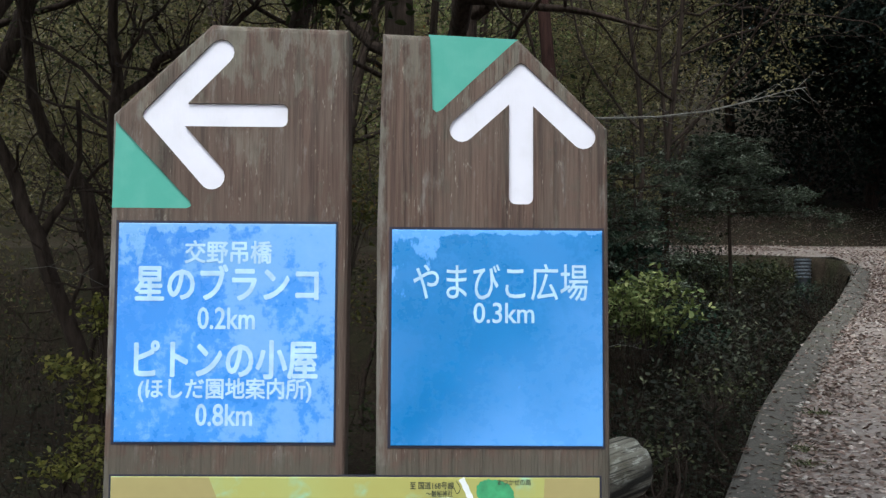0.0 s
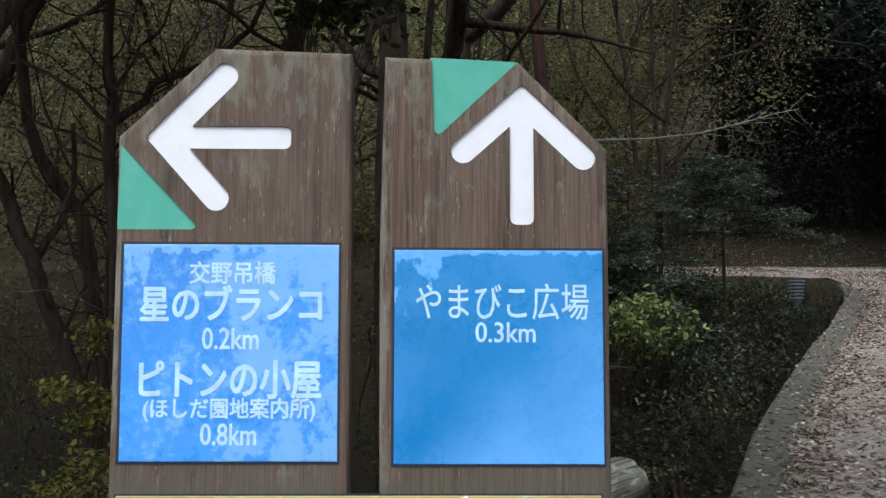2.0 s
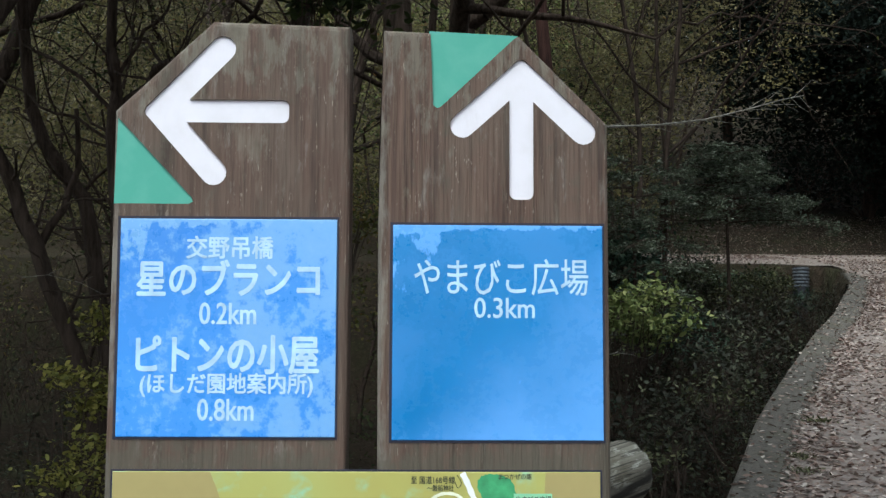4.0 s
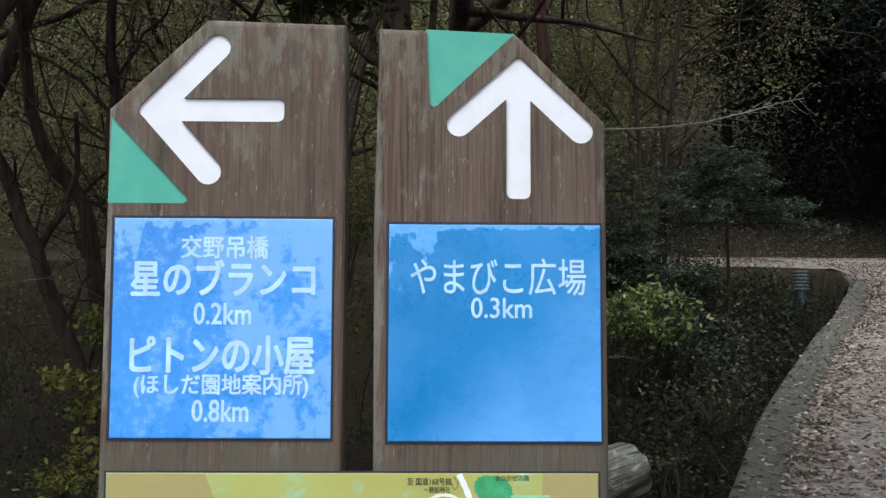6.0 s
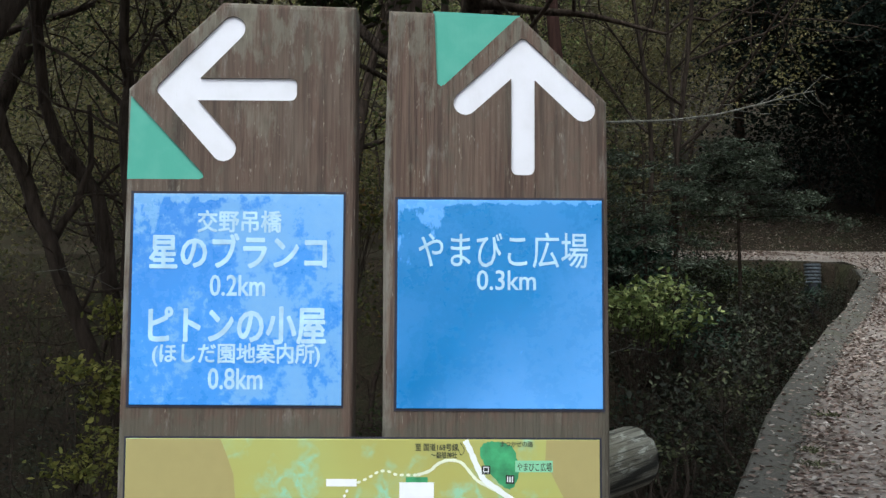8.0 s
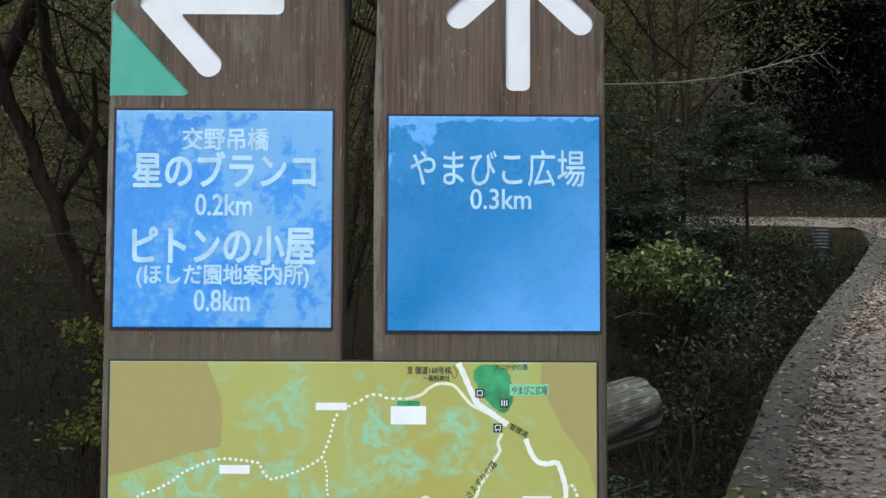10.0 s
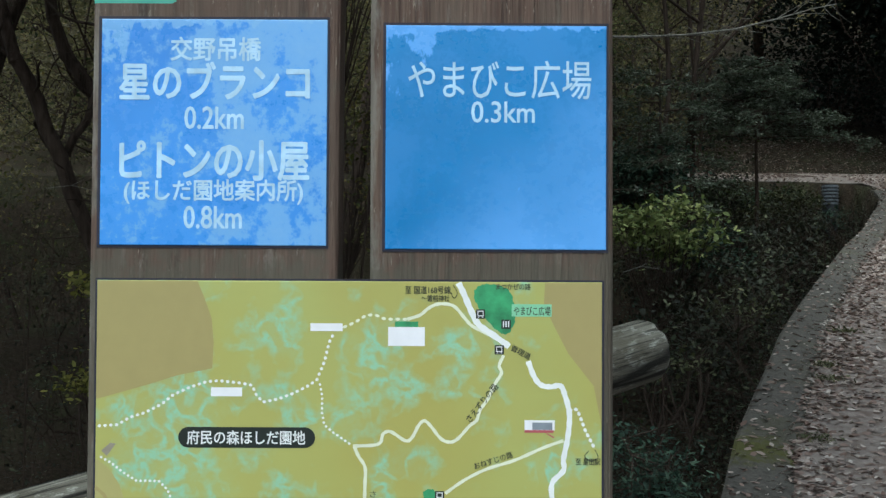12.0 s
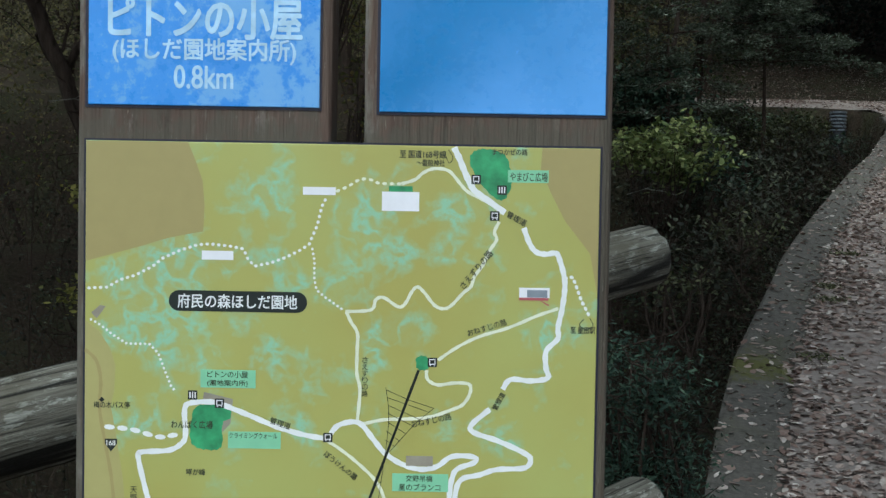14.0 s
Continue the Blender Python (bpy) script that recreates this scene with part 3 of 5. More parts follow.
def lettering(text, box, parent, mat=LETTER, weight=0.0, y=-0.0003, angle=0.0, name="lettering"):
    """A line of raised text that fills the box (x0, z0, x1, z1) in millimetres on the sign."""
    c = bpy.data.curves.new("text", "FONT")
    c.body, c.extrude, c.resolution_u = text, 0.01, 3
    o = new("text", c)
    bpy.context.view_layer.update()
    me = bpy.data.meshes.new_from_object(o.evaluated_get(bpy.context.evaluated_depsgraph_get()))
    bpy.data.objects.remove(o)
    co = np.empty(len(me.vertices) * 3, np.float32)
    me.vertices.foreach_get("co", co)
    co = co.reshape(-1, 3)
    lo, hi = co.min(0), co.max(0)
    x0, z0, x1, z1 = (v / 1000 for v in box)
    u = ((co[:, 0] - lo[0]) / (hi[0] - lo[0]) - 0.5) * (x1 - x0)
    v = ((co[:, 1] - lo[1]) / (hi[1] - lo[1]) - 0.5) * (z1 - z0)
    h = (co[:, 2] - lo[2]) / (hi[2] - lo[2]) * 0.00012
    a = radians(angle)
    bold = weight * (z1 - z0) * 1.2
    X = (x0 + x1) / 2 + u * math.cos(a) - v * math.sin(a)
    Z = TOP + (z0 + z1) / 2 + u * math.sin(a) + v * math.cos(a)
    me.vertices.foreach_set("co", np.stack([X, y + 0.00005 - h, Z], 1).astype(np.float32).ravel())
    me.update()
    if bold:
        bm = bmesh.new()
        for k in range(8):
            bm.from_mesh(me)
            bm.verts.ensure_lookup_table()
            move = Vector((bold * math.cos(k * math.pi / 4), -0.000003 * k, bold * math.sin(k * math.pi / 4)))
            for vert in bm.verts[-len(me.vertices):]:
                vert.co += move
        bm.to_mesh(me)
        bm.free()
    return part(name, me, mat, parent)


def ribbon(points, width, y, loop=False):
    """A painted line through points, smoothed, width in millimetres."""
    p = np.array(points, float).reshape(-1, 2)
    pts = []
    for i in range(len(p) - 1):
        a, b, c, d = p[max(i - 1, 0)], p[i], p[i + 1], p[min(i + 2, len(p) - 1)]
        for s in np.arange(0, 1, 0.2):
            pts.append(0.5 * (2 * b + (c - a) * s + (2 * a - 5 * b + 4 * c - d) * s * s + (3 * b - a - 3 * c + d) * s ** 3))
    pts.append(p[-1])
    q = np.array(pts)
    t = np.gradient(q, axis=0)
    t /= np.linalg.norm(t, axis=1, keepdims=True) + 1e-9
    n = np.stack([-t[:, 1], t[:, 0]], 1)
    wob = width / 2 * (1 + 0.12 * np.sin(np.arange(len(q)) * 1.9))[:, None]
    l, r = q + n * wob, q - n * wob
    v = np.stack([l, r], 1).reshape(-1, 2) / 1000
    verts = np.stack([v[:, 0], np.full(len(v), y), TOP + v[:, 1]], 1)
    i = np.arange(len(q) - 1) * 2
    return mesh_np("line", verts, np.stack([i, i + 1, i + 3, i + 2], 1))


def rounded(points, steps=6):
    """A closed outline drawn as a smooth, slightly uneven curve through its points."""
    p = np.array(points, float).reshape(-1, 2)
    out = []
    for i in range(len(p)):
        a, b, c, d = p[i - 1], p[i], p[(i + 1) % len(p)], p[(i + 2) % len(p)]
        for j in range(steps):
            q = j / steps
            out.append(0.5 * (2 * b + (c - a) * q + (2 * a - 5 * b + 4 * c - d) * q * q + (3 * b - a - 3 * c + d) * q ** 3) + 0.5 * np.sin(np.array([i * 5.1 + j * 1.7, i * 2.3 + j * 2.9])))
    return np.array(out).ravel()


def dots(points, width, step, y, stretch=1.0):
    """A dotted line: small round dabs of paint along a path."""
    p = np.array(points, float).reshape(-1, 2)
    seg = np.linalg.norm(np.diff(p, axis=0), axis=1)
    s = np.concatenate([[0], np.cumsum(seg)])
    at = np.arange(0, s[-1], step)
    x, z = np.interp(at, s, p[:, 0]), np.interp(at, s, p[:, 1])
    dx, dz = np.gradient(x), np.gradient(z)
    k = np.hypot(dx, dz)
    dx, dz = dx / k, dz / k
    ang = np.arange(8) * np.pi / 4
    a, b = np.cos(ang) * width / 2 * stretch, np.sin(ang) * width / 2
    X = x[:, None] + dx[:, None] * a - dz[:, None] * b
    Z = z[:, None] + dz[:, None] * a + dx[:, None] * b
    v = np.stack([X / 1000, np.full_like(X, y), TOP + Z / 1000], -1).reshape(-1, 3)
    return mesh_np("dots", v, np.arange(len(v)).reshape(-1, 8)[:, ::-1])


def patch(box, y, r=0.0):
    x0, z0, x1, z1 = box
    if not r:
        return prism(mm((x0, z0, x1, z0, x1, z1, x0, z1)), y, y + 0.0003)
    pts = []
    for cx, cz, a0 in ((x1 - r, z0 + r, -90), (x1 - r, z1 - r, 0), (x0 + r, z1 - r, 90), (x0 + r, z0 + r, 180)):
        for k in range(7):
            a = radians(a0 + 15 * k)
            pts += [cx + r * math.cos(a), cz + r * math.sin(a)]
    return prism(mm(pts), y, y + 0.0003)


def build_sign():
    sign = thing("trail_sign", "brown wooden trail sign with white arrows, blue panels and map", "sign")
    face, back = 0.0018, 0.055
    low = -1500
    left = part("left_board", prism(mm((-143, 429, -11, 425, -10, 244, -11, 4, -13, low, -240, low, -236, 3, -235, 247, -235, 341)), face, back, 0.006), WOOD_L, sign, "smooth brown stained wooden board")
    right = part("right_board", prism(mm((21, 422, 152, 417, 237, 331, 238, 5, 240, low, 15, low, 18, 4, 17, 236)), face, back, 0.006), WOOD_R, sign, "ridged brown stained wooden board")
    al = arrow_outline((-0.2090, TOP + 0.3405), 90, ((0.0965, 46.0), (0.0900, 48.5)), 0.0247, 0.140, 0.0222)
    ar = arrow_outline((0.1540, TOP + 0.3955), 0, ((0.0935, 46.5), (0.0870, 48.0)), 0.0238, 0.1385, 0.0232)
    gl = mm((-262, 366, -262, 251, -163, 251, -159, 253, -160, 257))
    gr = mm((65, 445, 180, 445, 77, 347, 73, 345, 69, 348))
    carve(left, (al, gl), (0.0035, 0.003), face)
    carve(right, (ar, gr), (0.0035, 0.003), face)
    part("arrow", prism(al, face + 0.0024, face + 0.02), WHITE, left, "white painted arrow pointing sideways")
    part("arrow", prism(ar, face + 0.0024, face + 0.02), WHITE, right, "white painted arrow pointing up")
    part("green_corner", prism(mm((-232, 337, -234, 251, -163, 251, -159, 253, -160, 257)), face + 0.0022, face + 0.03), GREEN, left, "green painted triangle")
    part("green_corner", prism(mm((65, 421, 151, 417, 77, 347, 73, 345, 69, 348)), face + 0.0022, face + 0.03), GREEN, right, "green painted triangle")

    for x0, x1, z0, z1, mat, lines in (
        (-226, -21.5, 31.5, 236.5, BLUE_L, (("交野吊橋", (-163, 199, -82, 220), 0.018), ("星のブランコ", (-209, 164, -38, 197), 0.022), ("0.2km", (-150, 137, -97, 157), 0.016),
                                            ("ピトンの小屋", (-208, 91, -38, 126), 0.022), ("(ほしだ園地案内所)", (-204, 69, -43, 91), 0.016), ("0.8km", (-150, 47, -98, 67), 0.016))),
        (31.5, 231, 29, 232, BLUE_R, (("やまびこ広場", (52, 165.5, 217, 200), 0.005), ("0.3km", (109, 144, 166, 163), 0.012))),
    ):
        # a dark backing plate draws the shadow gap round each panel
        part("shadow_gap", prism(mm((x0 - 2.6, z0 - 2.2, x1 + 1.8, z0 - 2.2, x1 + 1.8, z1 + 2.4, x0 - 2.6, z1 + 2.4)), 0.0010, 0.006), GAP_DARK, sign, "dark strip standing for the shadow gap round the panel")
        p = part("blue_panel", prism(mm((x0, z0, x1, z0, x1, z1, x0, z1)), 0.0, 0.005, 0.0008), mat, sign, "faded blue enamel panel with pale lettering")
        for text, box, weight in lines:
            lettering(text, box, p, LETTER, weight)

    # the same painted shadow gap round the map
    part("shadow_gap", prism(mm((-229.3, -452, 229.3, -452, 229.3, 1.8, -229.3, 1.8)), 0.0010, 0.006), GAP_DARK, sign, "dark strip standing for the shadow gap round the map")
    board = part("map_panel", prism(mm((-227.5, -450, 227.5, -450, 227.5, 0, -227.5, 0)), 0.0, 0.005, 0.0008), MAP_BASE, sign, "olive park map with white trails and faded aqua patches")
    build_map(board)


def build_map(board):
    area, line, over, ink = -0.00008, -0.00016, -0.00024, -0.00032
    part("brown_area", prism(mm((-227, -0.5, -137, -0.5, -131, -15, -124, -34, -122, -56, -123, -79, -153, -85, -178, -93, -227, -107)), area, 0.001), MAP_TAN, board)
    part("brown_area", prism(mm((176, -0.5, 175, -19, 184, -39, 197, -64, 220, -93, 227, -128, 227, -0.5)), area, 0.001), MAP_TAN, board)
    for outline in ((112, -13, 116, -4, 128, -2, 143, -7, 148, -20, 149, -35, 142, -47, 131, -42, 119, -28),
                    (-129, -237, -117, -233, -99, -235, -97, -245, -104, -250, -105, -271, -119, -274, -131, -269, -133, -256),
                    (68, -188, 77, -187, 78, -198, 69, -198)):
        part("green_area", prism(mm(rounded(outline)), area - 0.00003, 0.001), MAP_GREEN, board)
    part("building_mark", prism(mm((-121, -222, -95, -228, -97, -250, -108, -262, -104, -235, -122, -230)), area - 0.00001, 0.001), MAP_GREY, board)
    part("brown_area", prism(mm((-227, -160, -215, -169, -205, -184, -200, -200, -201, -222, -204, -236, -199, -262, -193, -300, -189, -340, -227, -340)), area, 0.001), MAP_FAINT, board)
    part("route_line", ribbon((-227, -186, -217, -196, -213, -214, -214, -238, -209, -268, -203, -300, -199, -340), 3.0, area - 0.00003), MAP_TAN, board)

    roads = (
        ((98, -1, 103, -11, 109, -25, 116, -38, 127, -46, 144, -58), 5.4),
        ((161, -71, 166, -84, 172, -92, 181, -94, 190, -93, 194, -101, 198, -116, 198, -129, 196, -144, 193, -159, 193, -169, 183, -180, 183, -195, 185, -204, 170, -207, 152, -206, 145, -215), 4.7),
        ((134, -233, 118, -247, 120, -254, 141, -261, 164, -271, 171, -277, 166, -285, 141, -287, 126, -292, 109, -297, 104, -314, 103, -340), 4.7),
        ((-170, -319, -173, -308, -179, -282, -176, -277, -152, -275, -141, -269, -137, -261, -138, -238, -132, -232, -112, -231, -102, -234, -81, -242, -56, -252, -31, -259, -10, -262), 4.7),
        ((-10, -262, -1, -250, 17, -247, 30, -261, 40, -273, 55, -283, 73, -288, 88, -285, 101, -276, 120, -276, 121, -281, 106, -287, 101, -297, 99, -314, 97, -345), 4.7),
        ((-205, -340, -180, -370, -120, -385, -60, -372, 0, -392, 60, -380, 99, -345), 5.0),
    )
    for k, (pts, w) in enumerate(roads):
        part("route_line", ribbon(pts, w, line - 0.000004 * k), MAP_WHITE, board)
    paths = (
        ((52, -34, 64, -30, 71, -24, 81, -20, 94, -22, 104, -33, 111, -40, 127, -48), 2.9),
        ((4, -148, 23, -147, 29, -144, 31, -137, 38, -135, 51, -143, 57, -140, 63, -129, 68, -125, 74, -130, 83, -141, 91, -144, 98, -141, 108, -130, 115, -124, 118, -115, 125, -105, 131, -92, 137, -82, 135, -75, 139, -66), 2.9),
        ((5, -148, 9, -157, 15, -167, 15, -183, 15, -203, 18, -218, 16, -246), 3.0),
        ((193, -142, 174, -149, 149, -160, 124, -168, 104, -178, 87, -190), 2.8),
        ((77, -199, 78, -207, 87, -212, 102, -210, 115, -211, 116, -219, 110, -229, 100, -234, 80, -241, 60, -243, 40, -244, 22, -248), 3.0),
        ((-10, -264, 5, -274, 20, -286, 33, -299, 41, -315, 44, -340), 2.9),
    )
    for k, (pts, w) in enumerate(paths):
        part("route_line", ribbon(pts, w, line + 0.00003 - 0.000004 * k), MAP_CREAM, board)
    dotted = (
        ((-224, -131, -208, -130, -196, -123, -183, -119, -168, -111, -158, -103, -143, -96, -128, -91, -117, -90, -97, -92, -87, -94, -83, -103, -77, -109, -63, -106, -50, -101, -38, -95, -29, -89, -22, -72, -18, -55, -14, -47), 2.9, 5.2, 1.15),
        ((-4, -41, 5, -37, 16, -30, 26, -31, 32, -34, 52, -34), 2.9, 6.4, 1.5),
        ((-26, -93, -24, -103, -24, -118, -22, -129, -15, -135, 4, -148), 2.4, 4.3, 1.1),
        ((199, -115, 205, -114, 208, -121, 213, -134, 221, -149), 3.2, 5.2, 1.3),
        ((-222, -159, -213, -164, -203, -172, -190, -180, -170, -180, -162, -188, -157, -201, -150, -218, -146, -222), 2.5, 4.2, 1.0),
        ((-205, -255, -192, -256, -179, -258, -167, -262, -154, -264, -143, -259), 4.8, 11.6, 2.1),
    )
    for pts, w, step, stretch in dotted:
        part("dotted_route", dots(pts, w, step, line - 0.00003, stretch), MAP_CREAM if 6 < step < 8 else MAP_WHITE, board)
    part("bridge_line", ribbon((70, -199, 28, -315, 24, -326), 2.4, over), MAP_INK, board)
    for pts in ((41, -215, 44, -248, 36, -315), (41, -217, 62, -226, 84, -233), (84, -233, 67, -248, 45, -273), (42, -224, 78, -236), (43, -231, 71, -243),
                (43, -238, 65, -249), (43, -246, 59, -256), (42, -254, 54, -263), (41, -262, 50, -268), (36, -315, 20, -325), (38, -300, 30, -306)):
        part("bridge_cable", ribbon(pts, 0.5, over), MAP_TEXT, board)

    for box in ((146, -31, 182, -20), (-124, -218, -75, -202), (-99, -272, -52, -257), (48, -308, 98, -292)):
        part("label_patch", patch(box, over), MAP_AQUA, board)
    for box in ((-35, -45, -6, -38), (35, -58, 68, -41), (-124, -104, -96, -96)):
        part("label_patch", patch(box, over), LABEL, board)
    part("label_patch", patch((41, -41, 62, -36), over), MAP_GREEN, board)
    part("label_patch", patch((158, -133, 185, -124), over), LABEL, board)
    part("label_patch", patch((165, -132.6, 183, -126), over - 0.00002), MAP_SLATE, board)
    part("label_patch", patch((158, -135.2, 184, -132.8), over - 0.00003), MAP_RED, board)
    part("label_patch", prism(mm((176, -134.5, 185, -139, 184, -140, 179, -137)), over - 0.00003, over), MAP_RED, board)
    part("label_patch", patch((60, -285, 84, -276), over), MAP_GREY, board)
    cap = part("title_plate", patch((-153, -150, -30, -131.5), over, 9.2), MAP_INK, board, "black rounded title plate")
    lettering("府民の森ほしだ園地", (-145, -147, -39, -134.5), cap, MAP_WHITE, 0.012, ink)
    for text, box, angle in (
        ("やまびこ広場", (148, -30, 181, -22), 0), ("ピトンの小屋", (-118, -209, -82, -203), 0), ("(園地案内所)", (-118, -217, -82, -211), 0),
        ("クライミングウォール", (-98, -263, -55, -258), 0), ("交野吊橋", (60, -299, 84, -293.5), 0), ("星のブランコ", (54, -307, 91, -301), 0),
        ("至 国道168号線", (50, -11, 91, -4), 0), ("～磐船神社", (65, -18, 90, -12), 0), ("まつかぜの路", (132, -7, 163, -1.5), 0),
        ("至 星田駅", (204, -164, 226, -158), 0), ("梅の木バス停", (-219, -238, -187, -232), 0), ("哮が峰", (-136, -297, -119, -291), 0),
        ("わんぱく広場", (-150, -255, -113, -248), 0), ("さえずりの路", (99, -112, 140, -105), 52), ("管理道", (145, -66, 164, -60), -28),
        ("おねすじの路", (112, -163, 148, -157), 18), ("おねすじの路", (64, -247, 100, -240.5), 13), ("管理道", (133, -228.5, 150, -223), 62),
        ("管理道", (-62, -252, -43, -246), -18), ("ぼうけんの路", (-16, -289, 20, -283), -38),
    ):
        lettering(text, box, board, MAP_TEXT, 0.008, ink, angle)
    for k, ch in enumerate("さえずりの路"):
        lettering(ch, (19.5, -193.5 - 6 * k, 25, -188.2 - 6 * k), board, MAP_TEXT, 0.0, ink)
    for k, ch in enumerate("天野"):
        lettering(ch, (-186, -314 - 7 * k, -180, -308 - 7 * k), board, MAP_TEXT, 0.0, ink)
    for x, z in ((118, -29), (141, -38), (135, -61), (82, -192), (-131, -225), (-107, -232), (-10, -261)):
        icon = part("pictogram", patch((x - 4.2, z - 4.2, x + 4.2, z + 4.2), over, 0.8), MAP_INK, board, "small black square symbol")
        if (x, z) in ((141, -38), (-131, -225)):
            for k in (-2.3, 0.0, 2.3):
                part("symbol", patch((x + k - 0.55, z - 2.6, x + k + 0.55, z + 2.8), ink), LABEL, icon)
            continue
        for box in ((-2.7, 2.2, 2.7, 3.0), (-2.7, -1.2, -2.0, 2.2), (2.0, -1.2, 2.7, 2.2), (-2.7, -2.0, 2.7, -1.2), (-2.3, -3.2, -1.3, -2.4), (1.3, -3.2, 2.3, -2.4)):
            part("symbol", patch((x + box[0], z + box[1], x + box[2], z + box[3]), ink), LABEL, icon)
    shield = part("road_shield", prism(mm((-209, -265.5, -198, -265.5, -198, -270, -203.5, -277, -209, -270)), over, over + 0.0003), MAP_INK, board, "black road shield")
    lettering("168", (-207.5, -271.5, -199.5, -267), shield, MAP_WHITE, 0.01, ink)
    part("stop_mark", prism(mm((-212, -228, -209.5, -230.5, -212, -233, -214.5, -230.5)), over, over + 0.0003), MAP_INK, board)
    for pts in ((221, -150, 224, -157, 217, -160, 212, -156, 216, -151), (93, -3, 97, -10, 94, -15, 91, -9)):
        part("hand_mark", ribbon(pts, 0.6, over), MAP_INK, board)
    part("grey_smear", prism(mm((-222, -153, -214, -146, -209, -147, -217, -158)), over, over + 0.0003), MAP_GREY, board)


build_sign()


# ---- the log fence ----
def log_mesh(length, radius, seed):
    """A peeled log along its own z axis, with rounded ends and shallow splits."""
    rng = np.random.default_rng(seed)
    sides, rings = 28, 26
    tip = radius * 0.55  # the ends are worn to a dome
    dome = length - tip + tip * np.sin(np.radians([0, 20, 38, 54, 68, 80, 86]))
    zs = np.concatenate([np.linspace(0, length - 0.12, rings - 7), dome])
    ang = np.arange(sides) * 2 * np.pi / sides
    cracks = rng.uniform(0, 2 * np.pi, 6)
    rows = []
    for z in zs:
        r = radius * (1 - 0.34 * math.exp(-z / 0.017)) * (1 + 0.015 * np.sin(3 * ang + z * 2))
        r = r * math.sqrt(max(0.02, 1 - (max(0.0, z - length + tip) / tip) ** 2))
        for c in cracks:
            dd = np.abs((ang - c - 0.15 * math.sin(z * 2 + c) + np.pi) % (2 * np.pi) - np.pi)
            r = r - 0.004 * np.exp(-(dd / 0.09) ** 2)
        rows.append(np.stack([r * np.cos(ang), r * np.sin(ang), np.full(sides, z)], 1))
    v = np.concatenate(rows + [[[0, 0, -0.004]], [[0, 0, length + 0.004]]])
    bm = bmesh.new()
    vs = [bm.verts.new(p) for p in v]
    for i in range(rings - 1):
        for j in range(sides):
            k = (j + 1) % sides
            bm.faces.new((vs[i * sides + j], vs[i * sides + k], vs[(i + 1) * sides + k], vs[(i + 1) * sides + j])).smooth = True
    for j in range(sides):
        k = (j + 1) % sides
        bm.faces.new((vs[k], vs[j], vs[-2]))
        bm.faces.new((vs[(rings - 1) * sides + j], vs[(rings - 1) * sides + k], vs[-1]))
    return bm


def aim(start, end):
    d = Vector(end) - Vector(start)
    return Matrix.Translation(start) @ d.to_track_quat("Z", "X").to_matrix().to_4x4()


def build_fence():
    fence = thing("log_fence", "grey weathered log rail fence beside the trail sign", "fence")
    a, b = Vector((-0.56, 0.70, 1.043)), Vector((0.575, 1.775, 1.276))
    start = a + (a - b) * 1.0
    for drop, far in ((0.0, 0.012), (0.595, 0.02)):
        off = Vector((0, 0, -drop))
        s, e = start + off, b + off + (b - a).normalized() * far
        bm, turn = log_mesh((e - s).length, 0.075, 3 + int(drop * 10)), aim(s, e)
        rail = part("rail", bm, LOG, fence, "horizontal weathered log")
        rail.matrix_local = turn
    for k in (0.72, -0.55):
        p = a + (b - a) * k + Vector((-0.1, 0.11, 0))
        base = float(land(p.x, p.y)) - 0.3
        post = part("post", log_mesh(p.z + 0.02 - base, 0.07, 9), LOG, fence, "upright log post")
        post.matrix_local = aim((p.x, p.y, base), (p.x, p.y, p.z + 0.02))


build_fence()


# ---- the drain ----
def build_drain():
    drain = thing("drain_pipe", "short ribbed drain pipe at the road edge", "pipe")
    drain.location = (6.35, 18.4, float(land(6.35, 18.4)))
    z0 = float(road_z(18.4)) - float(drain.location.z) - 0.55
    v, f = tubes([(0, 0, 0, 0, 0, z0 + 0.56, 0.125, 0.125)], 20)
    part("pipe", mesh_np("pipe", v, f, True), PIPE_DARK, drain)
    for k in range(6):
        z = z0 + 0.24 + k * 0.056
        v, f = tubes([(0, 0, z, 0, 0, z + 0.02, 0.138, 0.138), (0, 0, z - 0.005, 0, 0, z, 0.125, 0.138), (0, 0, z + 0.02, 0, 0, z + 0.025, 0.138, 0.125)], 20)
        part("rib", mesh_np("rib", v, f, True), PIPE_PALE, drain, "pale rib")


build_drain()


